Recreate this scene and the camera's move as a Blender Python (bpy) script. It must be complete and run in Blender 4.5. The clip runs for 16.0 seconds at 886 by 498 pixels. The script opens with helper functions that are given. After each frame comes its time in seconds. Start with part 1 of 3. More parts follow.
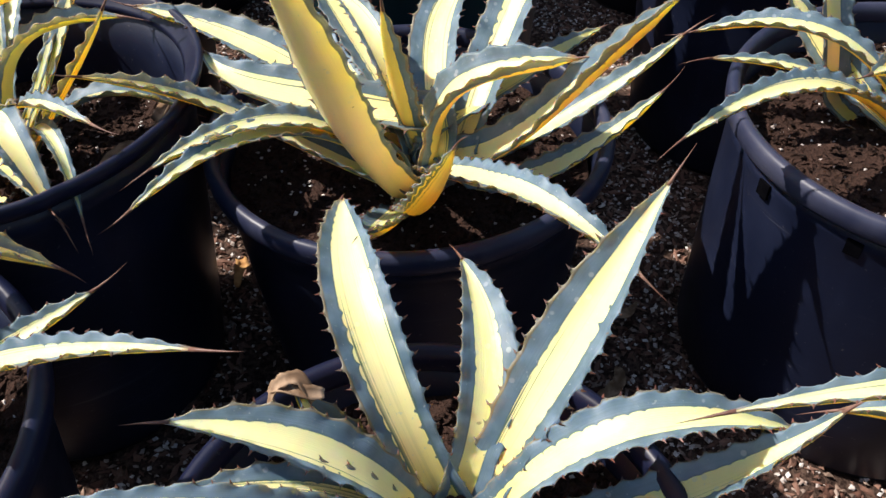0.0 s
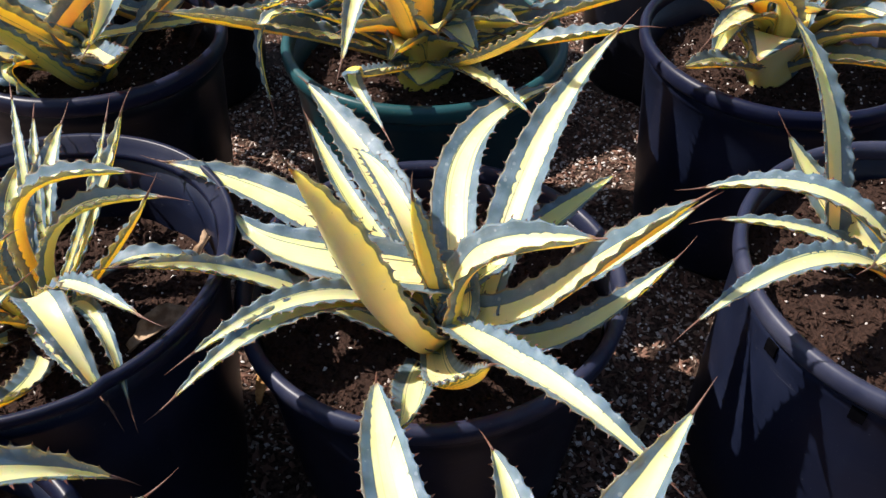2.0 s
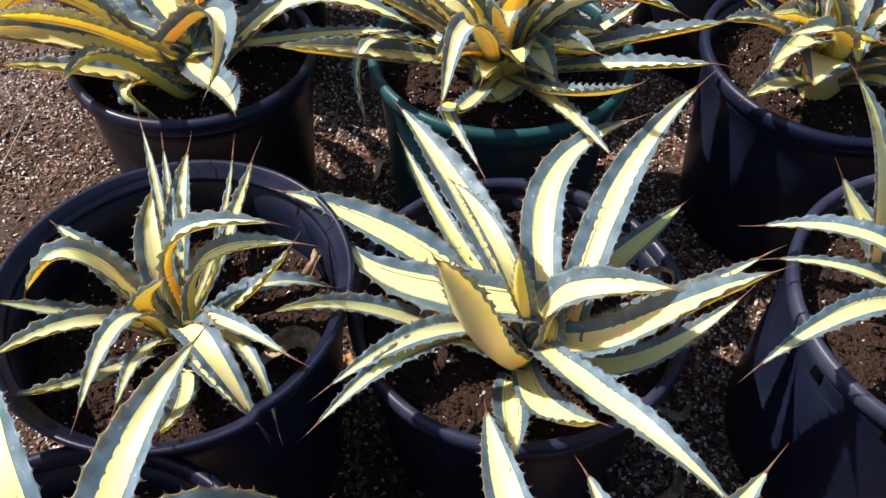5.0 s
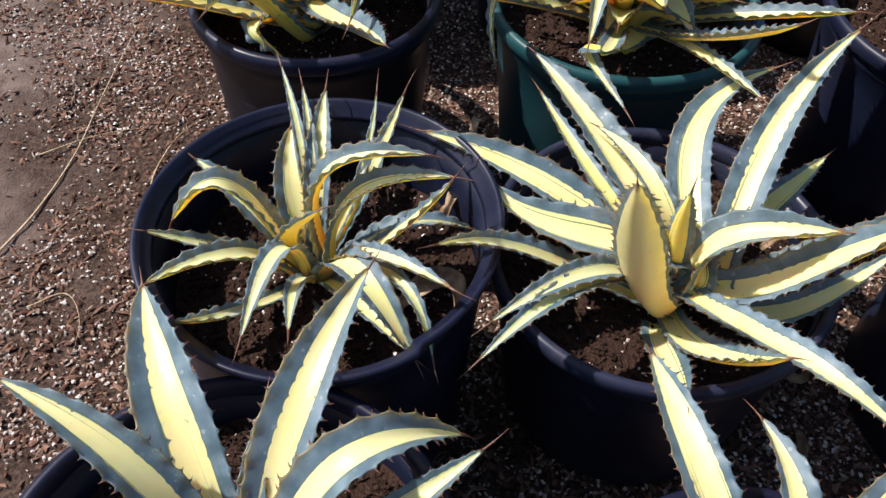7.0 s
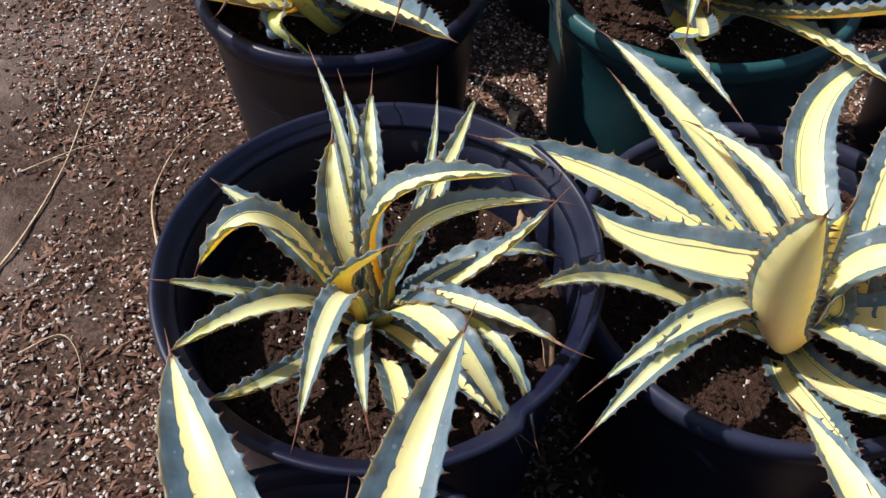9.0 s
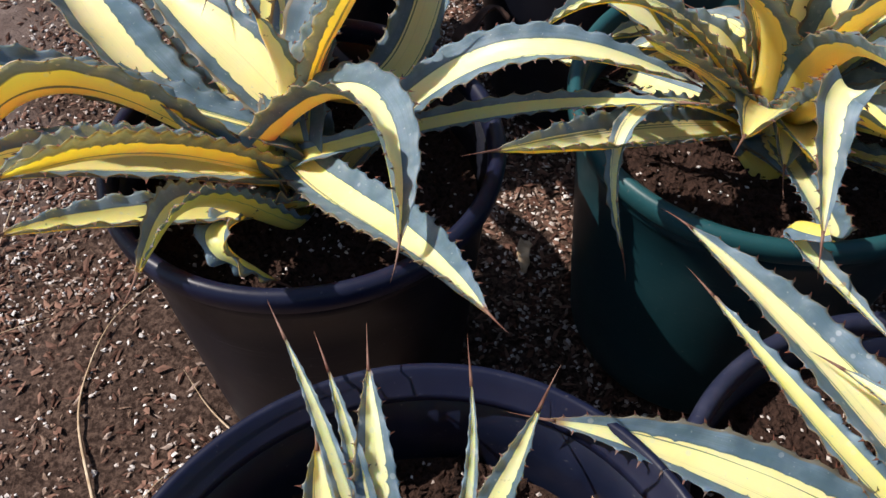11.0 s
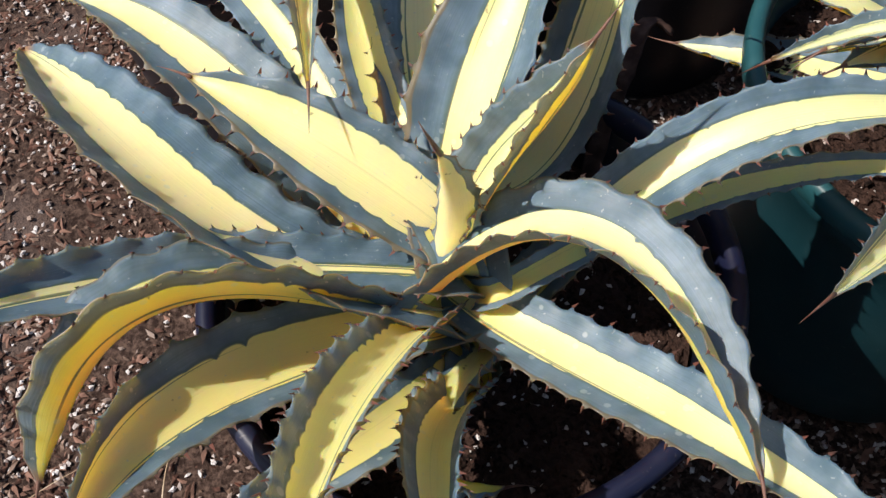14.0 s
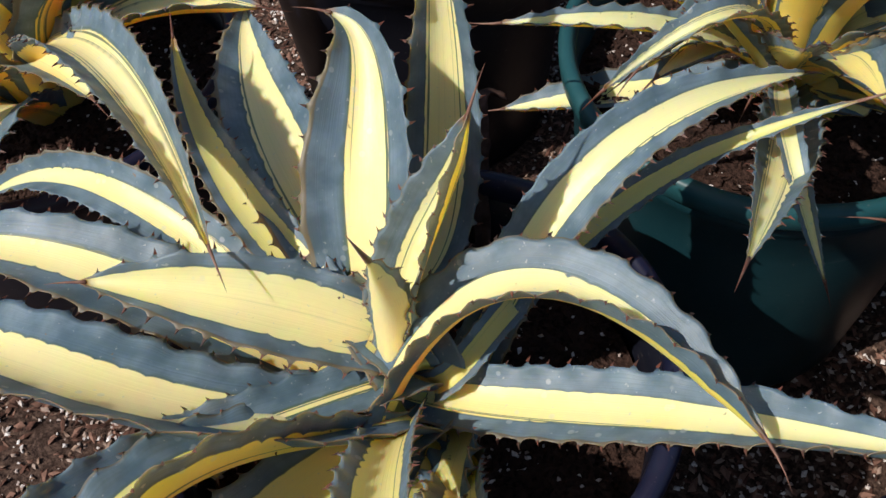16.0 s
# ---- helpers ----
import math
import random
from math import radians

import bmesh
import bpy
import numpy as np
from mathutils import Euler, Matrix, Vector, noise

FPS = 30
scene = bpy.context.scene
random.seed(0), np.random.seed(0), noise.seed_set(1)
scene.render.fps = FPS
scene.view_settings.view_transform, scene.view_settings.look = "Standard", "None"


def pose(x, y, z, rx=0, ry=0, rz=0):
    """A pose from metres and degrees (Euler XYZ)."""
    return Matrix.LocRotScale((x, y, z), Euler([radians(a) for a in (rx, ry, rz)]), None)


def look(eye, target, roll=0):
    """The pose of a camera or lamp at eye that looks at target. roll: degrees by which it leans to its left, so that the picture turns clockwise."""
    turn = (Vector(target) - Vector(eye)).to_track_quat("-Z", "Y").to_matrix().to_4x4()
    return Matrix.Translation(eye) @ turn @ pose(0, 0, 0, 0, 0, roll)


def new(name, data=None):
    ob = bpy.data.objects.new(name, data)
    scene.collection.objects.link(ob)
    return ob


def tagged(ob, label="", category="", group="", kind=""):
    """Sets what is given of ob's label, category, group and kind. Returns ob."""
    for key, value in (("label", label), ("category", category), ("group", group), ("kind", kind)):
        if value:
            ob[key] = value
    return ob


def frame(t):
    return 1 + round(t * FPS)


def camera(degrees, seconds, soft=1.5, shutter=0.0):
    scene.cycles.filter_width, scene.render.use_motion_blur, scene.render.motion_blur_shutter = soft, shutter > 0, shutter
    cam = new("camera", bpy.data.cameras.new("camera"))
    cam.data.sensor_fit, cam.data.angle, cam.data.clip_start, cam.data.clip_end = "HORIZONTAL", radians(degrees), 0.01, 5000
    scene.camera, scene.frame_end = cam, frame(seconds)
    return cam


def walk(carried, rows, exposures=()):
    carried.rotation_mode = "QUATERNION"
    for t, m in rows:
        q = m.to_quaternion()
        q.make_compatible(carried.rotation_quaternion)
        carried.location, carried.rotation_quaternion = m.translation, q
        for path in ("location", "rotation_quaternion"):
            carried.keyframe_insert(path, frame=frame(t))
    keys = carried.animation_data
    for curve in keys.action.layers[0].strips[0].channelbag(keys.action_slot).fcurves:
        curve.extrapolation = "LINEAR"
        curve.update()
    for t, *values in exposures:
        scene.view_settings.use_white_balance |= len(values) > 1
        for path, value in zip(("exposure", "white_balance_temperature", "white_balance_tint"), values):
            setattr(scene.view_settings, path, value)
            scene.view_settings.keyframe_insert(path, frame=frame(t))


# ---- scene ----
cam = camera(53.8, 16.0)
METRES, EYE, TILT, LEAN, TURN = 1.4, 0.712, -43.0, 0.0, 0.0
ROWS = [
    (0.0, 0.0, 0.0, 0.0, 0.0, 0.0, -0.0),
    (0.5, 0.0012, -0.0076, 0.0151, -0.15, 0.02, 0.12),
    (1.0, -0.0022, -0.0122, 0.0314, -0.24, 0.53, 0.29),
    (1.5, -0.0074, -0.014, 0.0534, -0.33, 0.58, 0.35),
    (2.0, -0.0204, -0.025, 0.0931, -0.66, 0.36, 0.28),
    (2.5, -0.0306, -0.0416, 0.1341, -0.63, -1.04, 0.32),
    (3.0, -0.0401, -0.0576, 0.1757, -0.77, -3.5, 0.39),
    (5.5, -0.1133, -0.0979, 0.1885, -0.38, -6.96, -1.04),
    (6.0, -0.1478, -0.0967, 0.1763, -0.14, -7.09, -1.19),
    (6.5, -0.1687, -0.0895, 0.1594, -0.1, -7.2, -1.59),
    (7.0, -0.1814, -0.0821, 0.1528, 0.2, -7.38, -2.01),
    (7.5, -0.1976, -0.0683, 0.1499, 0.55, -7.61, -1.91),
    (8.0, -0.2236, -0.0406, 0.1481, 0.31, -8.33, -1.83),
    (10.5, -0.2489, 0.1645, 0.2558, -3.99, -9.11, 3.9),
    (11.0, -0.2586, 0.2178, 0.286, -4.36, -9.13, 4.48),
    (11.5, -0.2703, 0.2541, 0.3053, -4.59, -9.2, 4.75),
    (12.0, -0.2921, 0.2988, 0.3182, -4.89, -9.38, 4.84),
    (12.5, -0.3113, 0.3379, 0.3321, -6.28, -10.14, 4.85),
    (13.0, -0.332, 0.3658, 0.3567, -8.77, -14.26, 7.06),
    (13.5, -0.3445, 0.3741, 0.3764, -10.43, -16.98, 9.58),
    (14.0, -0.3544, 0.3749, 0.3921, -13.1, -18.81, 13.59),
    (14.5, -0.3645, 0.3736, 0.4035, -16.17, -19.23, 17.09),
    (15.0, -0.3772, 0.3718, 0.4112, -21.34, -19.24, 21.57),
    (15.5, -0.3818, 0.3721, 0.4093, -26.04, -19.12, 26.53),
    (16.0, -0.3857, 0.3744, 0.3976, -29.89, -17.25, 30.11),
]
EXPOSURES = [(0.0, 0.38), (3.0, 0.44), (8.0, 0.18), (11.0, 0.06), (13.0, 0.12), (15.0, -0.18), (16.0, -0.30)]
walk(cam, [(t, pose(0, 0, EYE, TILT, LEAN, TURN) @ pose(METRES * x, METRES * y, METRES * z, 90 + pitch, roll, yaw)) for t, x, y, z, yaw, pitch, roll in ROWS], EXPOSURES)

# ---- world and sun ----
SUN_DIR = Vector((-0.96, 0.22, 1.22)).normalized()
world = bpy.data.worlds.new("sky")
scene.world = world
world.use_nodes = True
wn = world.node_tree
sky = wn.nodes.new("ShaderNodeTexSky")
sky.sky_type = "NISHITA"
sky.sun_disc = False
sky.sun_elevation = math.asin(SUN_DIR.z)
sky.sun_rotation = math.atan2(SUN_DIR.x, SUN_DIR.y)
wn.links.new(sky.outputs[0], wn.nodes["Background"].inputs[0])
wn.nodes["Background"].inputs[1].default_value = 0.112
sun_data = bpy.data.lights.new("sun", "SUN")
sun_data.energy, sun_data.angle, sun_data.color = 5.9, radians(0.53), (1.0, 0.918, 0.845)
sun = new("sun", sun_data)
sun.matrix_world = look(SUN_DIR * 20, (0, 0, 0))


# ---- materials ----
class Nodes:
    """A small writer of node trees."""

    def __init__(self, name):
        self.mat = bpy.data.materials.new(name)
        self.mat.use_nodes = True
        self.t = self.mat.node_tree
        self.bsdf = self.t.nodes["Principled BSDF"]

    def add(self, kind, **values):
        n = self.t.nodes.new(kind)
        for k, v in values.items():
            setattr(n, k, v)
        return n

    def link(self, a, b):
        self.t.links.new(a, b)

    def put(self, value, socket):
        if isinstance(value, bpy.types.NodeSocket):
            self.link(value, socket)
        else:
            socket.default_value = value

    def math(self, op, a, b=0.0, c=0.0):
        n = self.add("ShaderNodeMath", operation=op)
        for v, s in zip((a, b, c), n.inputs):
            self.put(v, s)
        return n.outputs[0]

    def noise(self, vec, scale, detail=3.0, rough=0.55):
        n = self.add("ShaderNodeTexNoise")
        self.link(vec, n.inputs["Vector"])
        n.inputs["Scale"].default_value, n.inputs["Detail"].default_value, n.inputs["Roughness"].default_value = scale, detail, rough
        return n.outputs["Fac"]

    def ramp(self, fac, *stops):
        n = self.add("ShaderNodeValToRGB")
        e = n.color_ramp.elements
        while len(e) < len(stops):
            e.new(0.5)
        for el, (p, c) in zip(e, stops):
            el.position, el.color = p, (*c, 1)
        self.put(fac, n.inputs[0])
        return n.outputs[0]

    def mix(self, fac, a, b):
        n = self.add("ShaderNodeMix", data_type="RGBA")
        self.put(fac, n.inputs[0])
        for v, s in ((a, n.inputs[6]), (b, n.inputs[7])):
            self.put((*v, 1) if isinstance(v, tuple) else v, s)
        return n.outputs[2]

    def step(self, x, lo, hi):
        n = self.add("ShaderNodeMapRange")
        n.interpolation_type = "SMOOTHSTEP"
        self.put(x, n.inputs[0])
        self.put(lo, n.inputs[1])
        self.put(hi, n.inputs[2])
        return n.outputs[0]

    def coords(self, which="Object"):
        return self.add("ShaderNodeTexCoord").outputs[which]

    def scaled(self, vec, s, shift=None):
        n = self.add("ShaderNodeMapping")
        self.link(vec, n.inputs[0])
        n.inputs["Scale"].default_value = s
        if shift is not None:
            self.link(shift, n.inputs["Location"])
        return n.outputs[0]

    def bump(self, height, strength, distance):
        n = self.add("ShaderNodeBump")
        n.inputs["Strength"].default_value, n.inputs["Distance"].default_value = strength, distance
        self.put(height, n.inputs["Height"])
        self.link(n.outputs[0], self.bsdf.inputs["Normal"])

    def finish(self, colour, rough=0.5, spec=0.5):
        self.put((*colour, 1) if isinstance(colour, tuple) else colour, self.bsdf.inputs["Base Color"])
        self.put(rough, self.bsdf.inputs["Roughness"])
        self.bsdf.inputs["Specular IOR Level"].default_value = spec
        return self.mat


def leaf_material(name, band, cream, lines, under=(0.88, 0.61, 0.12), seams=1, scallop=0.10):
    """Agave blade: cream middle band, blue-green waxy margins, fine green lines along the length."""
    n = Nodes(name)
    uv = n.add("ShaderNodeUVMap", uv_map="UVMap").outputs[0]
    sep = n.add("ShaderNodeSeparateXYZ")
    n.link(uv, sep.inputs[0])
    u = sep.outputs[0]
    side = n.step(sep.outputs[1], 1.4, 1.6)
    v = n.math("SUBTRACT", sep.outputs[1], n.math("MULTIPLY", side, 2.0))
    rnd = n.add("ShaderNodeObjectInfo").outputs["Random"]
    shift = n.add("ShaderNodeCombineXYZ")
    n.link(n.math("MULTIPLY", rnd, 37.0), shift.inputs[0])
    n.link(n.math("MULTIPLY", rnd, 11.0), shift.inputs[1])
    obj = n.coords("Object")
    # distance from the midline, with the band a little off centre from leaf to leaf
    off = n.math("MULTIPLY_ADD", n.math("FRACT", n.math("MULTIPLY", rnd, 7.31)), 0.07, 0.465)
    x = n.math("MULTIPLY", n.math("ABSOLUTE", n.math("SUBTRACT", u, off)), 2.0)
    long_vec = n.scaled(uv, (3.0, 1.6, 1.0), shift.outputs[0])
    wob = n.noise(long_vec, 1.3, 2.0)
    edge = n.math("ADD", band, n.math("MULTIPLY", n.math("SUBTRACT", wob, 0.5), 0.34))
    edge = n.math("ADD", edge, n.math("MULTIPLY", n.math("FRACT", n.math("MULTIPLY", rnd, 3.7)), 0.10))
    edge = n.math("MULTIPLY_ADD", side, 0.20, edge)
    # the green runs inwards at every tooth
    comb = n.add("ShaderNodeSeparateXYZ")
    n.link(n.add("ShaderNodeUVMap", uv_map="Comb").outputs[0], comb.inputs[0])
    right = n.step(u, 0.495, 0.505)
    beat = n.math("FRACT", n.math("ADD", comb.outputs[1], n.math("MULTIPLY_ADD", right, -0.5, 0.67)))
    beat = n.math("MULTIPLY", n.math("ABSOLUTE", n.math("SUBTRACT", beat, 0.5)), 2.0)
    deep = n.step(n.noise(long_vec, 3.1, 1.0), 0.42, 0.66)
    edge = n.math("SUBTRACT", edge, n.math("MULTIPLY", n.math("POWER", beat, 3.0), n.math("MULTIPLY", deep, scallop)))
    margin = n.step(x, n.math("SUBTRACT", edge, 0.012), n.math("ADD", edge, 0.016))
    # lines that run along the blade
    fine = n.noise(n.scaled(uv, (22.0, 0.55, 1.0), shift.outputs[0]), 1.0, 1.0)
    line = n.step(fine, lines, lines + 0.03)
    near = n.step(x, n.math("SUBTRACT", edge, 0.34), n.math("SUBTRACT", edge, 0.05))
    line = n.math("MULTIPLY", line, n.math("MULTIPLY_ADD", near, 0.9, 0.1))
    # one or two long dark seams beside the margin
    signed = n.math("SUBTRACT", u, off)
    for k in range(seams):
        spot = n.math("MULTIPLY_ADD", n.math("FRACT", n.math("MULTIPLY", rnd, 13.7 + 5.3 * k)), 0.06, 0.180 + 0.012 * k)
        spot = n.math("MULTIPLY", spot, n.math("MULTIPLY_ADD", n.math("GREATER_THAN", n.math("FRACT", n.math("MULTIPLY", rnd, 23.1 + 9.7 * k)), 0.5), 2.0, -1.0))
        spot = n.math("ADD", spot, n.math("MULTIPLY", n.math("SUBTRACT", wob, 0.5), 0.10))
        gap = n.math("ABSOLUTE", n.math("SUBTRACT", signed, spot))
        thick = n.math("MULTIPLY_ADD", n.noise(n.scaled(uv, (0.1, 4.0 + k, 1.0), shift.outputs[0]), 1.0, 1.0), 0.026, -0.005)
        seam_k = n.step(gap, n.math("ADD", thick, 0.006), thick)
        seam_k = n.math("MULTIPLY", seam_k, n.step(v, 0.97, 0.80))
        if seams == 1:
            seam_k = n.math("MULTIPLY", seam_k, n.math("GREATER_THAN", n.math("FRACT", n.math("MULTIPLY", rnd, 17.3)), 0.45))
        line = n.math("MAXIMUM", line, n.math("MULTIPLY", seam_k, 0.92))
    fibre = n.noise(n.scaled(uv, (60.0, 1.5, 1.0), shift.outputs[0]), 1.0, 2.0)
    mott = n.noise(obj, 42.0, 4.0)
    broad = n.noise(obj, 14.0, 2.0)
    # cream is greener and yellower towards the base of the blade
    base = n.step(v, 0.36, 0.02)
    # underside more golden: the glow of light coming through is put into its colour
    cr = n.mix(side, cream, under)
    cr = n.mix(n.math("MULTIPLY", base, 0.75), cr, (0.82, 0.59, 0.13))
    cr = n.mix(n.math("MULTIPLY", n.step(broad, 0.45, 0.75), 0.5), cr, (0.86, 0.68, 0.24))
    cr = n.mix(n.math("MULTIPLY", n.step(fibre, 0.45, 0.8), 0.18), cr, (0.62, 0.56, 0.24))
    green = n.mix(n.step(mott, 0.35, 0.7), (0.066, 0.115, 0.155), (0.140, 0.205, 0.255))
    green = n.mix(n.math("MULTIPLY", n.step(fibre, 0.4, 0.75), 0.35), green, (0.060, 0.108, 0.105))
    green = n.mix(n.math("MULTIPLY", n.step(broad, 0.5, 0.8), 0.45), green, (0.215, 0.290, 0.355))
    col = n.mix(line, cr, (0.10, 0.14, 0.085))
    col = n.mix(margin, col, green)
    # a thin inner line of darker green where the colours meet
    seam = n.math("MULTIPLY", n.step(x, n.math("SUBTRACT", edge, 0.01), edge), n.step(x, n.math("ADD", edge, 0.07), n.math("ADD", edge, 0.02)))
    col = n.mix(n.math("MULTIPLY", seam, 0.55), col, (0.06, 0.10, 0.07))
    # dust specks and small scars
    dust = n.step(n.noise(obj, 320.0, 2.0), 0.68, 0.74)
    col = n.mix(n.math("MULTIPLY", dust, 0.35), col, (0.45, 0.48, 0.46))
    # pale dried water marks
    vor = n.add("ShaderNodeTexVoronoi")
    n.link(obj, vor.inputs["Vector"])
    vor.inputs["Scale"].default_value = 95.0
    ring = n.math("MULTIPLY", n.step(vor.outputs["Distance"], 0.20, 0.13), n.step(broad, 0.46, 0.60))
    col = n.mix(n.math("MULTIPLY", ring, 0.30), col, (0.55, 0.58, 0.56))
    scar = n.math("MULTIPLY", n.step(n.noise(obj, 130.0, 2.0), 0.74, 0.78), 0.6)
    col = n.mix(scar, col, (0.20, 0.12, 0.05))
    # horny brown edge and drying end
    col = n.mix(n.step(x, 0.965, 1.0), col, (0.13, 0.115, 0.085))
    dry = n.step(n.math("ADD", v, n.math("MULTIPLY", n.math("SUBTRACT", broad, 0.5), 0.10)), 0.955, 0.995)
    col = n.mix(dry, col, (0.27, 0.14, 0.07))
    n.bump(n.math("ADD", n.math("MULTIPLY", fibre, 0.6), n.math("MULTIPLY", mott, 0.4)), 0.25, 0.0012)
    rough = n.math("MULTIPLY_ADD", margin, 0.10, 0.40)
    # the pale flesh lets light through
    n.put(n.math("MULTIPLY_ADD", margin, -0.55, 0.80), n.bsdf.inputs["Subsurface Weight"])
    n.bsdf.inputs["Subsurface Radius"].default_value = (1.0, 0.62, 0.17)
    n.bsdf.inputs["Subsurface Scale"].default_value = 0.014
    return n.finish(col, rough, 0.42)


CREAM = (0.91, 0.75, 0.37)
LEAF = {
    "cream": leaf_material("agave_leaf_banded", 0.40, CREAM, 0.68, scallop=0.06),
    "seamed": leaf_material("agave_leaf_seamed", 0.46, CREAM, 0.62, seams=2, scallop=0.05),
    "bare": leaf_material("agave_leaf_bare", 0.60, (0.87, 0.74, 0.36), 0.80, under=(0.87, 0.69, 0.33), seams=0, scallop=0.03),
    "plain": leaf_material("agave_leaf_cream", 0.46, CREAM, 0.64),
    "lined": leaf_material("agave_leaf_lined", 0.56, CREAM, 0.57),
    # copy of the cream blade with the deeper yellow of shade in its colour
    "shade_gold": leaf_material("agave_leaf_shade_gold", 0.54, (0.85, 0.68, 0.25), 0.68, scallop=0.07),
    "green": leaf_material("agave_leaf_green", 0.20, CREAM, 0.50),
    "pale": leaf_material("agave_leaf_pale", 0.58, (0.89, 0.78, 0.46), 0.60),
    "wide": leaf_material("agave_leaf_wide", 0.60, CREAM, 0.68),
}


def plain_material(name, a, b, scale, rough=0.7, spec=0.3, bump=0.3, dist=0.002, c=None, vary=None):
    n = Nodes(name)
    obj = n.coords("Object")
    f = n.noise(obj, scale, 5.0)
    g = n.noise(obj, scale * 0.17, 2.0)
    col = n.mix(n.step(f, 0.35, 0.68), a, b)
    if c:
        col = n.mix(n.step(g, 0.45, 0.65), col, c)
    if vary:
        isl = n.add("ShaderNodeNewGeometry").outputs["Random Per Island"]
        col = n.mix(n.math("MULTIPLY", n.step(isl, 0.15, 0.95), 0.8), col, vary)
    n.bump(f, bump, dist)
    return n.finish(col, rough, spec)


def pot_material(name, base, worn):
    """Blow-moulded nursery plastic: dusty, scuffed along the rim and in patches."""
    n = Nodes(name)
    obj = n.coords("Object")
    broad = n.noise(obj, 9.0, 4.0)
    streak = n.noise(n.scaled(obj, (30.0, 30.0, 3.0)), 1.0, 3.0)
    speck = n.noise(obj, 240.0, 2.0)
    col = n.mix(n.math("MULTIPLY", n.step(broad, 0.42, 0.72), 0.55), base, worn)
    col = n.mix(n.math("MULTIPLY", n.step(streak, 0.5, 0.75), 0.35), col, worn)
    col = n.mix(n.math("MULTIPLY", n.step(speck, 0.68, 0.76), 0.28), col, (0.17, 0.155, 0.15))
    n.bump(n.math("ADD", n.math("MULTIPLY", broad, 0.7), n.math("MULTIPLY", speck, 0.05)), 0.25, 0.004)
    # long fine scratches round the wall
    scuff = n.noise(n.scaled(obj, (6.0, 6.0, 260.0)), 1.0, 3.0, 0.7)
    col = n.mix(n.math("MULTIPLY", n.step(scuff, 0.60, 0.74), n.math("MULTIPLY", n.step(broad, 0.45, 0.65), 0.5)), col, (0.12, 0.12, 0.135))
    return n.finish(col, n.math("MULTIPLY_ADD", broad, 0.32, 0.24), 0.30)


POT_BLUE = pot_material("pot_blue_black_plastic", (0.006, 0.009, 0.024), (0.018, 0.024, 0.054))
POT_BLACK = pot_material("pot_charcoal_plastic", (0.005, 0.006, 0.011), (0.011, 0.012, 0.021))
POT_TEAL = pot_material("pot_teal_plastic", (0.007, 0.036, 0.046), (0.018, 0.060, 0.070))
RIM_BLUE = pot_material("pot_rim_blue_plastic", (0.006, 0.008, 0.026), (0.020, 0.024, 0.050))
RIM_GREY = pot_material("pot_rim_dusty_plastic", (0.018, 0.022, 0.048), (0.070, 0.074, 0.110))
RIM_TEAL = pot_material("pot_rim_teal_plastic", (0.012, 0.062, 0.072), (0.030, 0.095, 0.105))
SOIL = plain_material("potting_mix", (0.010, 0.0065, 0.0055), (0.050, 0.028, 0.021), 260.0, 0.9, 0.1, 1.0, 0.005, vary=(0.060, 0.034, 0.026))
HOLE = plain_material("dark_slot", (0.002, 0.002, 0.003), (0.004, 0.004, 0.005), 50.0, 0.9, 0.0)
TOOTH = plain_material("agave_tooth_horn", (0.05, 0.030, 0.022), (0.16, 0.055, 0.035), 90.0, 0.5, 0.4)
SPINE = plain_material("agave_spine_horn", (0.10, 0.035, 0.022), (0.22, 0.12, 0.085), 60.0, 0.5, 0.4)
DRY = plain_material("dried_leaf", (0.16, 0.10, 0.06), (0.38, 0.27, 0.18), 70.0, 0.85, 0.1)
PERLITE = plain_material("perlite", (0.58, 0.53, 0.50), (0.80, 0.77, 0.74), 300.0, 0.9, 0.1, vary=(0.36, 0.28, 0.24))
BARK = plain_material("bark_chip", (0.032, 0.017, 0.013), (0.120, 0.060, 0.044), 150.0, 0.9, 0.1, vary=(0.27, 0.155, 0.115))
STRAW = plain_material("dry_stem", (0.42, 0.30, 0.19), (0.62, 0.50, 0.36), 80.0, 0.8, 0.1)


def ground_material():
    n = Nodes("ground_soil")
    obj = n.coords("Object")
    sep = n.add("ShaderNodeSeparateXYZ")
    n.link(obj, sep.inputs[0])
    fine = n.noise(obj, 160.0, 5.0, 0.7)
    mid = n.noise(obj, 22.0, 4.0)
    broad = n.noise(obj, 4.0, 3.0)
    bark = n.mix(n.step(fine, 0.38, 0.66), (0.030, 0.018, 0.014), (0.12, 0.078, 0.060))
    dirt = n.mix(n.step(mid, 0.35, 0.7), (0.120, 0.088, 0.078), (0.215, 0.165, 0.145))
    dirt = n.mix(n.math("MULTIPLY", n.step(fine, 0.4, 0.7), 0.4), dirt, (0.10, 0.07, 0.055))
    # bare packed dirt shows away from the pots and in worn patches
    bare = n.step(n.math("ADD", n.math("MULTIPLY", sep.outputs[0], -1.0), n.math("MULTIPLY", n.math("SUBTRACT", broad, 0.5), 0.9)), 0.70, 0.98)
    col = n.mix(bare, bark, dirt)
    n.bump(n.math("ADD", fine, mid), 0.7, 0.008)
    return n.finish(col, 0.95, 0.1)


GROUND = ground_material()


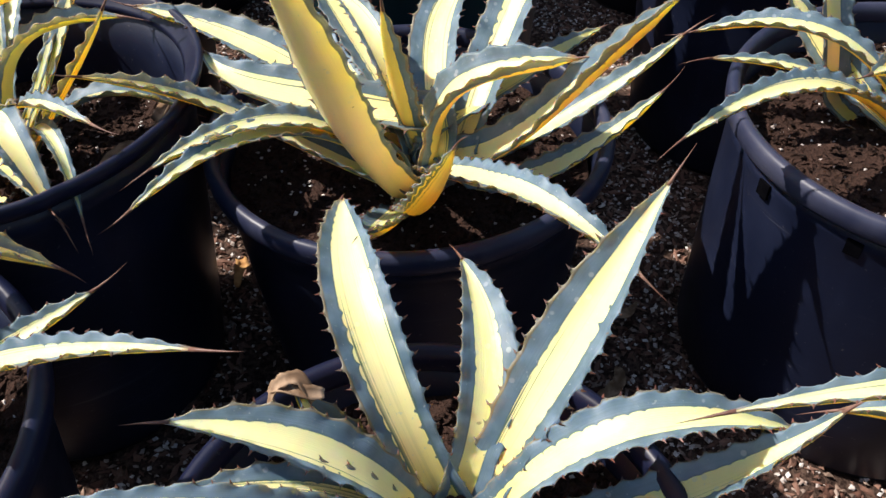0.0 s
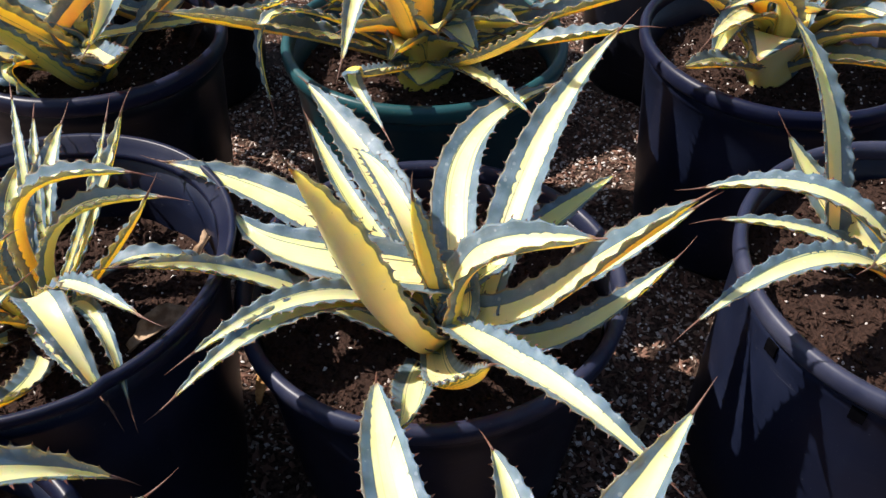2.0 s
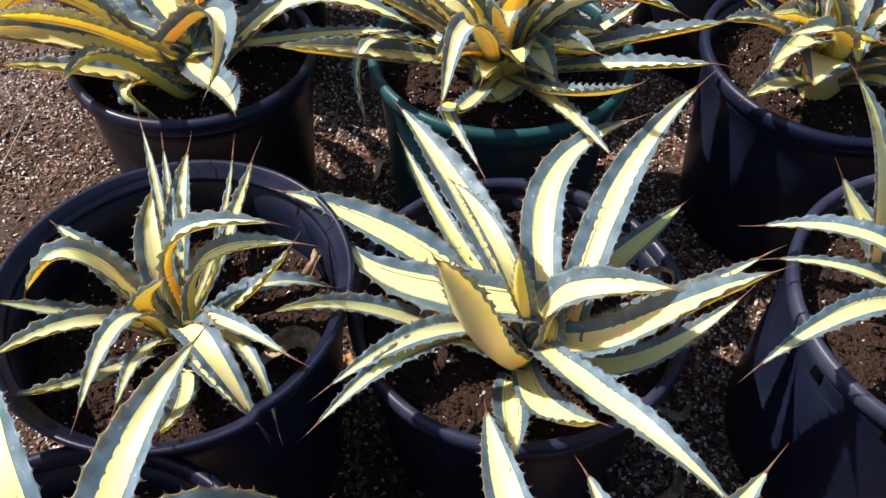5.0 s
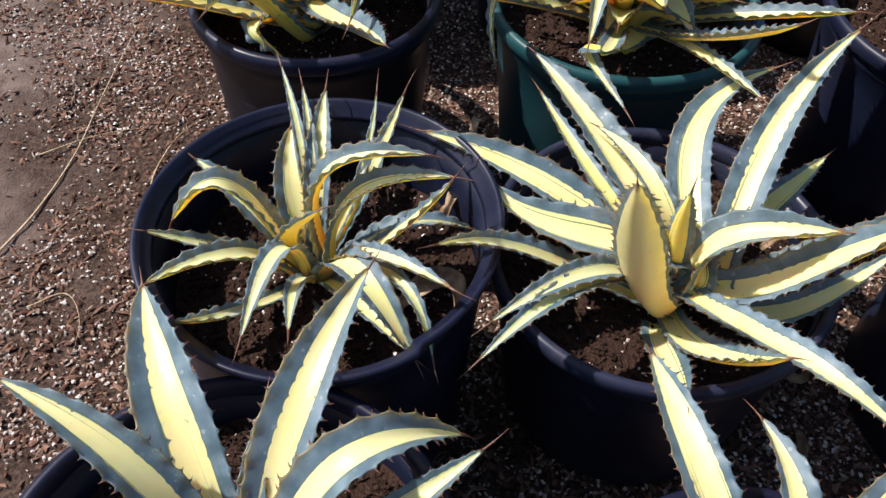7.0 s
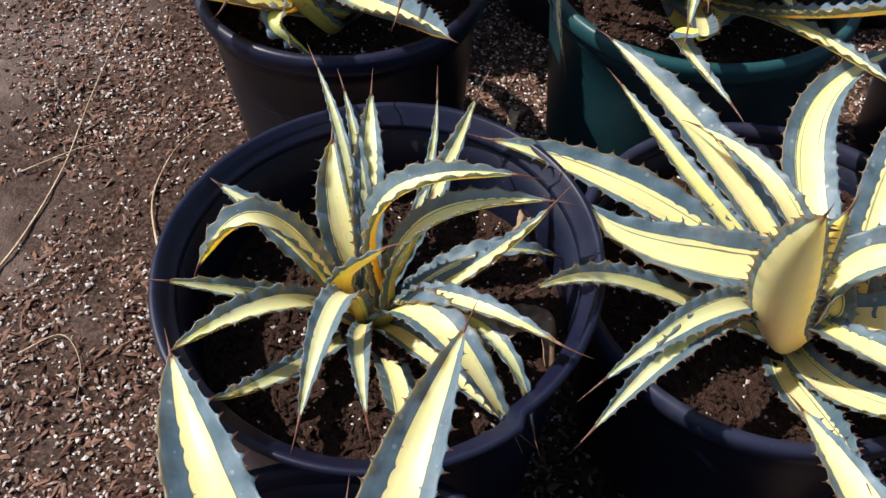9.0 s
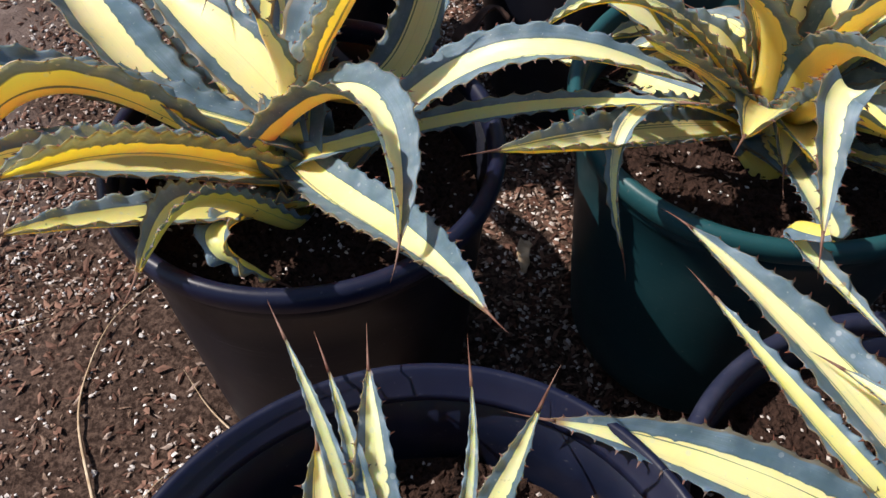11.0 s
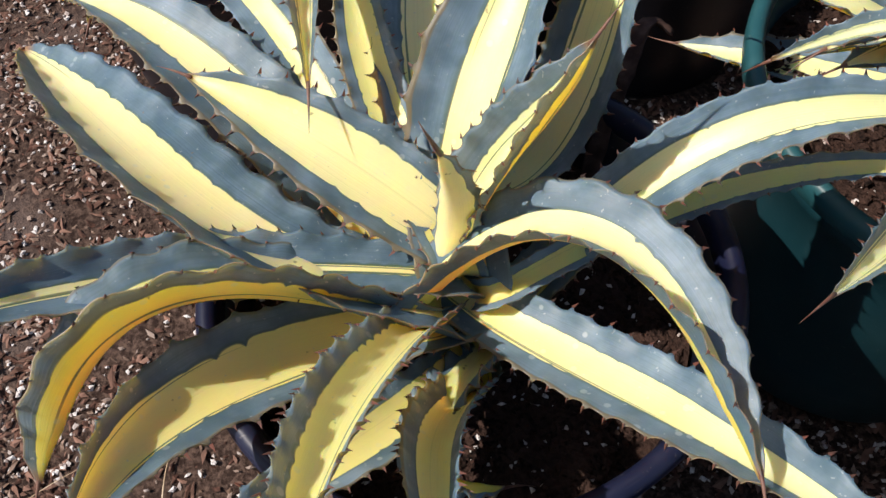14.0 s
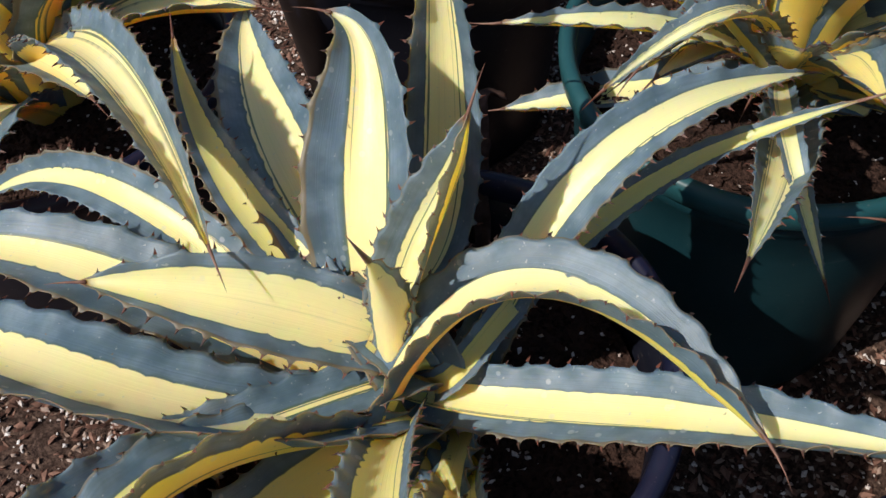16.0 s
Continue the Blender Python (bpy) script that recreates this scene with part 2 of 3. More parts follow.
# ---- mesh helpers ----
def link_mesh(name, verts, faces, material, parent=None, label="", uvs=None, smooth=True):
    me = bpy.data.meshes.new(name)
    me.from_pydata(verts, [], faces)
    if uvs is not None:
        layer = me.uv_layers.new(name="UVMap")
        idx = np.empty(len(me.loops), dtype=np.int32)
        me.loops.foreach_get("vertex_index", idx)
        layer.data.foreach_set("uv", np.asarray(uvs, dtype=np.float32)[idx].ravel())
    me.materials.append(material)
    me.polygons.foreach_set("use_smooth", [smooth] * len(me.polygons))
    me.update()
    ob = new(name, me)
    ob.parent = parent
    if label:
        ob["label"] = label
    return ob


def lathe(profile, steps, wobble=None):
    """Vertices and faces of a closed profile of (radius, height) turned round z."""
    verts, faces, k = [], [], len(profile)
    for i in range(steps):
        a = 2 * math.pi * i / steps
        for r, z in profile:
            if wobble:
                r, z = wobble(a, r, z)
            verts.append((r * math.cos(a), r * math.sin(a), z))
    for i in range(steps):
        j = (i + 1) % steps
        for p in range(k):
            q = (p + 1) % k
            faces.append((i * k + p, j * k + p, j * k + q, i * k + q))
    return verts, faces


def tube(points, radius, sides=5, taper=True):
    """A thin rod along points that narrows to its end."""
    verts, faces, m = [], [], len(points)
    for i, p in enumerate(points):
        t = (points[min(i + 1, m - 1)] - points[max(i - 1, 0)]).normalized()
        s = t.cross(Vector((0.3, 0.2, 0.93))).normalized()
        n = s.cross(t)
        r = radius * ((1 - i / (m - 1)) * 0.95 + 0.05 if taper else 1)
        for k in range(sides):
            a = 2 * math.pi * k / sides
            verts.append(tuple(p + (s * math.cos(a) + n * math.sin(a)) * r))
    for i in range(m - 1):
        for k in range(sides):
            k2 = (k + 1) % sides
            faces.append((i * sides + k, i * sides + k2, (i + 1) * sides + k2, (i + 1) * sides + k))
    faces.append(tuple(range(sides))[::-1])
    faces.append(tuple((m - 1) * sides + k for k in range(sides)))
    return verts, faces


def smooth_path(points, steps=10):
    """A Catmull-Rom line through points."""
    pts = [Vector(p) for p in points]
    pts = [pts[0] * 2 - pts[1], *pts, pts[-1] * 2 - pts[-2]]
    out = []
    for a, b, c, d in zip(pts, pts[1:], pts[2:], pts[3:]):
        for i in range(steps):
            t = i / steps
            out.append(0.5 * (2 * b + (c - a) * t + (2 * a - 5 * b + 4 * c - d) * t * t + (3 * b - a - 3 * c + d) * t ** 3))
    return out + [pts[-2]]


# ---- the ground ----
def ground_height(x, y):
    return 0.010 * noise.noise((x * 6, y * 6, 0.3)) + 0.006 * noise.noise((x * 21, y * 21, 4.3)) + 0.003 * noise.noise((x * 60, y * 60, 9.3))


def build_ground():
    n = 150
    x0, x1, y0, y1 = -1.7, 1.2, -0.3, 2.6
    verts = []
    for j in range(n + 1):
        for i in range(n + 1):
            x, y = x0 + (x1 - x0) * i / n, y0 + (y1 - y0) * j / n
            rim = i in (0, n) or j in (0, n)
            verts.append((x, y, 0.0 if rim else ground_height(x, y)))
    w = n + 1
    faces = [(j * w + i, j * w + i + 1, (j + 1) * w + i + 1, (j + 1) * w + i) for j in range(n) for i in range(n)]
    # the sheet goes on to the horizon
    k = len(verts)
    far = 400.0
    verts += [(-far, -far, 0), (far, -far, 0), (far, far, 0), (-far, far, 0)]
    c = (0, n, w * w - 1, n * w)
    faces += [(k, k + 1, c[1], c[0]), (k + 1, k + 2, c[2], c[1]), (k + 2, k + 3, c[3], c[2]), (k + 3, k, c[0], c[3])]
    tagged(link_mesh("ground", verts, faces, GROUND), "brown nursery ground of bark mulch, perlite and packed dirt", "ground", kind="structure")


build_ground()

POTS = []


def chips(name, label, spots, material, size, flat, category, parent=None):
    """Many small loose lumps in one mesh."""
    verts, faces = [], []
    rng = random.Random(len(spots) * 7 + len(name))
    for x, y, z in spots:
        s = size * rng.uniform(0.45, 1.5)
        l = rng.uniform(1.0, 1.0 + flat)
        m = Matrix.Translation((x, y, z + s * 0.15)) @ Euler((rng.uniform(-0.6, 0.6), rng.uniform(-0.6, 0.6), rng.uniform(0, 6.28))).to_matrix().to_4x4()
        k = len(verts)
        for px, py, pz in ((1, 0, 0), (0.2, 0.9, 0.1), (-0.9, 0.3, 0), (-0.3, -0.8, 0.1), (0.1, 0.1, 0.75), (0, 0, -0.6)):
            q = Vector((px * l * rng.uniform(0.7, 1.2), py * rng.uniform(0.6, 1.1), pz * rng.uniform(0.6, 1.1) / (1 + 0.25 * flat))) * s * 0.5
            verts.append(tuple(m @ q))
        for f in ((0, 1, 4), (1, 2, 4), (2, 3, 4), (3, 0, 4), (1, 0, 5), (2, 1, 5), (3, 2, 5), (0, 3, 5)):
            faces.append(tuple(k + i for i in f))
    ob = link_mesh(name, verts, faces, material, parent, smooth=False)
    return tagged(ob, label, category, kind="stuff")


# ---- pots ----
def nursery_pot(x, y, rim_z, r, soil_z, body_mat, rim_mat, label, style="round", seed=0, cut=None, taper=0.80):
    rng = random.Random(seed)
    pot = new("nursery_pot")
    pot.location = (x, y, 0)
    tagged(pot, label, "plant pot", "nursery pots")
    rb = r * taper
    wall = 0.0035
    ph = rng.uniform(0, 6.28)

    def radius(z):
        return rb + (r - 0.008 - rb) * (z / rim_z)

    def wob(a, rr, z):
        k = z / rim_z
        rr += k * (0.0022 * math.sin(2 * a + ph) + 0.0012 * math.sin(3 * a + 2 * ph))
        if style == "folded" and cut:
            side = (a - cut + math.pi) % (2 * math.pi) - math.pi
            if side > 0:
                rr -= 0.007 * k ** 6 * math.exp(-side / 0.5)
                z -= 0.006 * k ** 8 * math.exp(-side / 0.5)
            else:
                rr += 0.003 * k ** 6 * math.exp(side / 0.9)
        return rr, z

    top = rim_z - 0.018
    outer = [(rb - 0.012, 0.001), (rb - 0.004, 0.003), (rb, 0.012)]
    outer += [(radius(z), z) for z in (rim_z * 0.25, rim_z * 0.5, rim_z * 0.75, top - 0.022)]
    outer += [(radius(top) + 0.001, top - 0.018), (radius(top), top)]
    inner = [(radius(z) - wall, z) for z in (top, rim_z * 0.8, rim_z * 0.55, rim_z * 0.3)] + [(rb - wall - 0.004, 0.008)]
    floor_ring = [(0.0001, 0.008), (0.0001, 0.001)]
    v, f = lathe(outer + inner + floor_ring, 72, wob)
    link_mesh("pot_wall", v, f, body_mat, pot)
    # rolled lip
    R = r
    if style == "folded":
        lip = [(R - 0.012, top - 0.001), (R - 0.002, top + 0.002), (R + 0.001, rim_z - 0.010), (R + 0.003, rim_z - 0.003), (R + 0.001, rim_z), (R - 0.003, rim_z - 0.001), (R - 0.005, rim_z - 0.008), (R - 0.013, top + 0.006), (R - 0.015, top + 0.001)]
    else:
        lip = [(R - 0.012, top), (R - 0.003, top - 0.004), (R, top), (R + 0.001, rim_z - 0.007), (R - 0.001, rim_z - 0.002), (R - 0.005, rim_z), (R - 0.009, rim_z - 0.001), (R - 0.012, rim_z - 0.006), (R - 0.013, top + 0.002)]
    v, f = lathe(lip, 96, wob)
    link_mesh("rim", v, f, rim_mat, pot, "worn rolled plastic rim")
    # soil
    rs = radius(soil_z) - wall - 0.001
    verts, faces = [(0, 0, soil_z + 0.006)], []
    rings, steps = 14, 48
    for i in range(1, rings + 1):
        q = rs * i / rings
        for j in range(steps):
            a = 2 * math.pi * j / steps
            px, py = q * math.cos(a), q * math.sin(a)
            h = 0.007 * noise.noise((px * 30 + seed, py * 30, 1)) + 0.004 * noise.noise((px * 90, py * 90, seed)) - 0.004 * (i / rings)
            verts.append((px, py, soil_z + h))
    for j in range(steps):
        faces.append((0, 1 + j, 1 + (j + 1) % steps))
    for i in range(rings - 1):
        for j in range(steps):
            a, b = 1 + i * steps + j, 1 + i * steps + (j + 1) % steps
            faces.append((a, a + steps, b + steps, b))
    link_mesh("soil", verts, faces, SOIL, pot, "dark bark potting mix")
    for name, mat, count, size, flat in (("perlite", PERLITE, 420, 0.0036, 0.3), ("bark", SOIL, 2600, 0.0060, 1.5)):
        spots = []
        for _ in range(count):
            q, a = rs * math.sqrt(rng.random()) * 0.97, rng.uniform(0, 6.28)
            px, py = q * math.cos(a), q * math.sin(a)
            h = 0.007 * noise.noise((px * 30 + seed, py * 30, 1)) + 0.004 * noise.noise((px * 90, py * 90, seed)) - 0.004 * q / rs
            spots.append((px, py, soil_z + h))
        chips(name, "", spots, mat, size, flat, "", pot)
    if style == "slotted":
        for a in (-2.78, -2.30, -1.82):
            v, f = [], []
            for da in (-0.035, 0.035):
                for dz in (-0.014, 0.0):
                    for dr in (-0.001, 0.0012):
                        q = radius(top - 0.012 + dz) + dr + 0.002
                        v.append((q * math.cos(a + da), q * math.sin(a + da), top - 0.012 + dz))
            f = [(0, 1, 3, 2), (4, 6, 7, 5), (0, 4, 5, 1), (2, 3, 7, 6), (1, 5, 7, 3), (0, 2, 6, 4)]
            link_mesh("slot", v, f, HOLE, pot, "dark slot under the rim", smooth=False)
    POTS.append((x, y, r))
    return pot


# ---- agaves ----
def agave(x, y, z, label):
    plant = new("agave")
    plant.location = (x, y, z)
    return tagged(plant, label, "agave", "variegated agaves in pots")


PROFILE = ((0.0, 0.92), (0.08, 0.82), (0.22, 0.82), (0.40, 0.97), (0.50, 1.0), (0.60, 0.94), (0.72, 0.77), (0.84, 0.49), (0.93, 0.24), (0.98, 0.09), (1.0, 0.03))
LEAF_COUNT = [0]


def leaf(plant, az, mid, tip, width, look_of="plain", twist=0.0, cup=0.42, spine=0.024, base=0.014, low=0.0, fat=1.0, wave=1.0, mid2=None):
    """One blade. az: its heading in degrees; mid: (reach, rise, sideways) of its middle; tip: (reach, rise) of its end, from the crown."""
    LEAF_COUNT[0] += 1
    ca, sa = math.cos(radians(az)), math.sin(radians(az))

    def at(r, z, s=0.0):
        return Vector((r * ca - s * sa, r * sa + s * ca, z))

    # outer blades leave the stem lower down than the steep inner ones
    steep = min(1.0, math.degrees(math.atan2(max(mid[1], 0.0), max(mid[0], 0.001))) / 62)
    low -= 0.006 + 0.020 * (1 - steep)
    b, m, t = at(base, low), at(*mid), at(*tip)
    d1, d2 = (m - b).length, (t - m).length
    k = d1 / (d1 + d2)
    c = (m - b * (1 - k) ** 2 - t * k ** 2) / (2 * k * (1 - k))
    # limit how far the control point runs out
    reach = (c - (b + t) / 2)
    limit = 1.1 * (d1 + d2)
    if reach.length > limit:
        c = (b + t) / 2 + reach * (limit / reach.length)
    if mid2:
        path = smooth_path((b, m, at(*mid2), t), 27)
        dense = path[:80] if len(path) < 81 else [path[round(i * (len(path) - 1) / 79)] for i in range(80)]
        dense[-1] = t
    else:
        dense = [b * (1 - q) ** 2 + c * 2 * q * (1 - q) + t * q * q for q in np.linspace(0, 1, 80)]
    return grow(plant, dense, (-sa, ca, 0.0), width, (0.0, twist), look_of, cup, spine, fat, wave)


def blade(plant, base, hold, pull, tip, width, turn=(0, 0), look_of="cream", cup=0.42, spine=0.024, fat=1.0, wave=1.0):
    """One blade along a bent line from base to tip, from the crown. turn: how far it rolls about its length at the base and at the end."""
    LEAF_COUNT[0] += 1
    b, c, d, t = (Vector(p) for p in (base, hold, pull, tip))
    dense = [b * (1 - q) ** 3 + c * 3 * q * (1 - q) ** 2 + d * 3 * q * q * (1 - q) + t * q ** 3 for q in np.linspace(0, 1, 80)]
    # the foot goes down into the stem
    foot = Vector((b.x * 0.3, b.y * 0.3, b.z - 0.035))
    knee = b * 2 - dense[6]
    dense = [foot * (1 - q) ** 2 + knee * 2 * q * (1 - q) + b * q * q for q in np.linspace(0, 0.9, 8)] + dense
    heading = Vector((t.x - b.x, t.y - b.y, 0)).normalized()
    return grow(plant, dense, (-heading.y, heading.x, 0.0), width, turn, look_of, cup, spine, fat, wave, level=True)


def grow(plant, dense, across, width, turn, look_of, cup, spine, fat, wave, level=False):
    """The flesh, teeth and spine of a blade along dense points."""
    rng = random.Random(LEAF_COUNT[0])
    cum = np.concatenate(([0], np.cumsum([(dense[i + 1] - dense[i]).length for i in range(len(dense) - 1)])))
    length = float(cum[-1])
    pitch = min(max(0.27 * width, 0.0085), 0.016)
    teeth = max(8, int(length / pitch))
    per = 6 if width > 0.034 else 4
    rows = teeth * per
    xs = np.array([[*p] for p in dense])
    ss = np.linspace(0, 1, rows + 1)
    line = np.stack([np.interp(ss * length, cum, xs[:, i]) for i in range(3)], axis=1)
    tang = np.gradient(line, axis=0)
    tang /= np.linalg.norm(tang, axis=1)[:, None]
    lat0 = np.array(across)
    lat = lat0 - (tang @ lat0)[:, None] * tang
    lat /= np.linalg.norm(lat, axis=1)[:, None]
    nor = np.cross(tang, lat)
    lean = np.radians(turn[0] + (turn[1] - turn[0]) * ss) if level else np.radians(turn[1] + rng.uniform(-6, 6)) * np.clip(ss * 1.4, 0, 1)
    lat, nor = lat * np.cos(lean)[:, None] + nor * np.sin(lean)[:, None], nor * np.cos(lean)[:, None] - lat * np.sin(lean)[:, None]
    half = 0.5 * width * np.interp(ss, *zip(*PROFILE))
    us = np.array((-1, -0.93, -0.75, -0.5, -0.25, 0, 0.25, 0.5, 0.75, 0.93, 1.0))
    nu = len(us)
    thick = fat * np.interp(ss, (0, 0.15, 0.5, 0.9, 1), (0.20, 0.17, 0.10, 0.09, 0.03)) * width * np.interp(ss, (0, 0.9, 1), (1, 1, 0.5))
    cups = cup * np.interp(ss, (0, 0.2, 0.6, 1), (1.2, 0.9, 1.0, 2.2))
    ph1, ph2 = rng.uniform(0, 6.28), rng.uniform(0, 6.28)
    verts, uvs, tooth_at = [], [], []
    for i in range(rows + 1):
        grow = np.interp(ss[i], (0.0, 0.12, 0.3, 0.85, 0.97, 1), (0.2, 0.5, 1.0, 1.0, 0.4, 0))
        amp = {-1: 0.0, 1: 0.0}
        for sgn in (-1, 1):
            step = (i + (1 if sgn > 0 else 1 + per // 2)) % per
            size = min(0.0034, 0.062 * width) * grow * (0.55 + 0.75 * ((math.sin(i * 12.9 + sgn * 4.1 + LEAF_COUNT[0]) * 43758.5) % 1))
            if step == 0 and 2 < i < rows - 2:
                amp[sgn] = size
            elif step in (1, per - 1):
                amp[sgn] = 0.15 * size
        ripple = wave * 0.0016 * grow
        top, bottom = [], []
        for u in us:
            w = half[i] * u
            h = cups[i] * half[i] * (abs(u) ** 1.9 - 0.38)
            if abs(u) > 0.7:
                q = (abs(u) - 0.7) / 0.3
                h += q * ripple * math.sin(i * math.pi / per + (ph1 if u > 0 else ph2))
            if abs(u) == 1:
                w += math.copysign(amp[1 if u > 0 else -1], u)
            p = line[i] + lat[i] * w + nor[i] * h
            top.append(p)
            bottom.append(p - nor[i] * (thick[i] * (1 - u * u) + 0.0007))
            if abs(u) == 1 and amp[1 if u > 0 else -1] > 0.0010:
                s = 1 if u > 0 else -1
                tooth_at.append((p, (lat[i] * s + tang[i] * 0.35), nor[i], amp[s]))
        verts += top + bottom[::-1]
        uvs += [(0.5 + 0.5 * u, ss[i]) for u in us] + [(0.5 + 0.5 * u, 2.0 + ss[i]) for u in us[::-1]]
    ring = 2 * nu
    faces = []
    for i in range(rows):
        for j in range(ring):
            j2 = (j + 1) % ring
            faces.append((i * ring + j, (i + 1) * ring + j, (i + 1) * ring + j2, i * ring + j2))
    faces.append(tuple(range(ring)))
    faces.append(tuple(rows * ring + j for j in range(ring))[::-1])
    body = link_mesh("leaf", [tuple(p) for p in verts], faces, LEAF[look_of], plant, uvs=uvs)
    comb = body.data.uv_layers.new(name="Comb")
    idx = np.empty(len(body.data.loops), dtype=np.int32)
    body.data.loops.foreach_get("vertex_index", idx)
    flat = np.array([(uv[0], i // ring / per) for i, uv in enumerate(uvs)], dtype=np.float32)
    comb.data.foreach_set("uv", flat[idx].ravel())
    # horn tips on the teeth
    tv, tf = [], []
    for p, d, nn, a in tooth_at:
        d = d / np.linalg.norm(d)
        s = np.cross(d, nn)
        k0 = len(tv)
        o = p - d * 0.0010
        e = 0.0006 + 0.16 * a
        tv += [tuple(o + s * e), tuple(o - s * e * 0.5 + nn * e * 0.8), tuple(o - s * e * 0.5 - nn * e * 0.8), tuple(p + d * (0.0008 + 0.75 * a))]
        tf += [(k0, k0 + 1, k0 + 3), (k0 + 1, k0 + 2, k0 + 3), (k0 + 2, k0, k0 + 3)]
    if tv:
        link_mesh("marginal_teeth", tv, tf, TOOTH, body, "dark horny teeth", smooth=False)["kind"] = "stuff"
    if spine:
        e, d = Vector(line[-1]), Vector(tang[-1])
        n0 = Vector(nor[-1])
        bend = rng.uniform(-0.25, 0.25)
        pts = [e - d * 0.004 + d * (spine + 0.004) * q + n0 * bend * spine * q * q for q in (0, 0.2, 0.45, 0.7, 1)]
        v, f = tube(pts, max(0.0012 * fat, half[-1] * 1.2), 6)
        link_mesh("spine", v, f, SPINE, body, "brown terminal spine")
    return body


# ---- the pots ----
nursery_pot(-0.030, 0.640, 0.270, 0.178, 0.232, POT_BLUE, RIM_GREY, "blue-black plastic nursery pot with dusty rim", seed=1)
nursery_pot(-0.367, 0.597, 0.338, 0.170, 0.252, POT_BLUE, RIM_BLUE, "wide blue-black plastic pot with folded split rim", "folded", seed=2, cut=-0.98)
nursery_pot(-0.418, 0.972, 0.335, 0.149, 0.275, POT_BLACK, RIM_BLUE, "charcoal plastic nursery pot with blue rim", seed=3)
nursery_pot(-0.037, 1.000, 0.318, 0.167, 0.270, POT_TEAL, RIM_TEAL, "dark teal plastic nursery pot", seed=4)
nursery_pot(0.402, 1.024, 0.300, 0.173, 0.250, POT_BLUE, RIM_BLUE, "blue-black plastic nursery pot", seed=5)
nursery_pot(0.430, 0.617, 0.300, 0.187, 0.262, POT_BLUE, RIM_GREY, "tall blue-black plastic pot with slots and soiled rim", "slotted", seed=6, taper=0.95)
nursery_pot(-0.401, 0.273, 0.310, 0.176, 0.262, POT_BLUE, RIM_BLUE, "blue-black plastic nursery pot", seed=7)
nursery_pot(-0.008, 0.228, 0.280, 0.150, 0.242, POT_BLUE, RIM_BLUE, "blue-black plastic nursery pot", seed=8)


# ---- the agaves ----
agave_a = agave(-0.024, 0.610, 0.250, "large variegated agave with spreading cream-striped blue-green leaves")
blade(agave_a, (-0.020, -0.042, 0.015), (-0.063, -0.067, 0.088), (-0.071, -0.070, 0.178), (-0.093, -0.114, 0.252), 0.048, (27, 23), "bare")
blade(agave_a, (0.000, -0.006, 0.035), (-0.038, 0.077, 0.067), (-0.083, 0.159, 0.089), (-0.136, 0.241, 0.093), 0.047, (7, -2), "plain")
blade(agave_a, (0.003, -0.014, 0.032), (-0.020, -0.018, 0.117), (-0.042, 0.036, 0.138), (-0.076, 0.125, 0.091), 0.025, (-4, 1), "wide")
blade(agave_a, (-0.002, -0.013, 0.032), (-0.062, 0.030, 0.062), (-0.097, 0.103, 0.080), (-0.131, 0.196, 0.078), 0.022, (0, 0), "shade_gold")
blade(agave_a, (-0.011, -0.010, 0.030), (-0.089, 0.045, 0.065), (-0.168, 0.086, 0.088), (-0.255, 0.112, 0.087), 0.047, (10, -11), "plain")
blade(agave_a, (0.008, -0.001, 0.047), (-0.088, -0.008, 0.070), (-0.159, 0.002, 0.072), (-0.181, 0.051, 0.078), 0.057, (-8, 0), "seamed")
blade(agave_a, (-0.020, -0.038, 0.008), (-0.111, -0.015, 0.036), (-0.168, -0.014, 0.089), (-0.236, -0.074, 0.129), 0.030, (-1, 5), "cream")
blade(agave_a, (-0.002, -0.028, -0.013), (-0.001, -0.094, 0.010), (0.012, -0.143, 0.070), (0.031, -0.192, 0.155), 0.034, (5, 21), "lined")
blade(agave_a, (-0.012, -0.039, -0.020), (-0.026, -0.087, 0.004), (-0.017, -0.135, 0.043), (-0.029, -0.189, 0.083), 0.035, (7, 7), "plain")
blade(agave_a, (0.006, -0.016, 0.009), (0.047, -0.115, 0.069), (0.081, -0.171, 0.126), (0.149, -0.225, 0.078), 0.035, (-6, 4), "plain")
blade(agave_a, (0.021, -0.012, 0.019), (0.055, -0.072, 0.002), (0.114, -0.065, 0.028), (0.200, -0.016, 0.081), 0.032, (-2, 3), "wide")
blade(agave_a, (0.012, -0.020, 0.021), (0.081, -0.052, 0.028), (0.112, -0.043, 0.108), (0.182, -0.073, 0.191), 0.045, (23, -8), "plain")
blade(agave_a, (0.010, -0.019, 0.029), (0.016, -0.004, 0.089), (0.056, -0.020, 0.108), (0.125, -0.038, 0.123), 0.042, (15, -1), "plain", cup=0.6)
blade(agave_a, (0.039, -0.019, 0.030), (0.071, 0.070, 0.080), (0.097, 0.127, 0.139), (0.163, 0.154, 0.201), 0.042, (0, -7), "plain")
blade(agave_a, (0.019, -0.014, 0.038), (0.007, 0.105, 0.082), (0.018, 0.176, 0.090), (0.117, 0.196, 0.118), 0.044, (0, -12), "seamed")
blade(agave_a, (0.003, -0.012, 0.034), (0.067, 0.022, 0.056), (0.121, 0.072, 0.067), (0.173, 0.127, 0.058), 0.032, (1, 1), "shade_gold")
blade(agave_a, (-0.001, -0.009, 0.035), (-0.011, -0.015, 0.076), (-0.015, -0.024, 0.119), (-0.020, -0.033, 0.162), 0.026, (1, 1), "shade_gold", fat=1.4, cup=0.5)
leaf(agave_a, 1, (0.102, 0.032, -0.005), (0.214, 0.121), 0.028, twist=15)
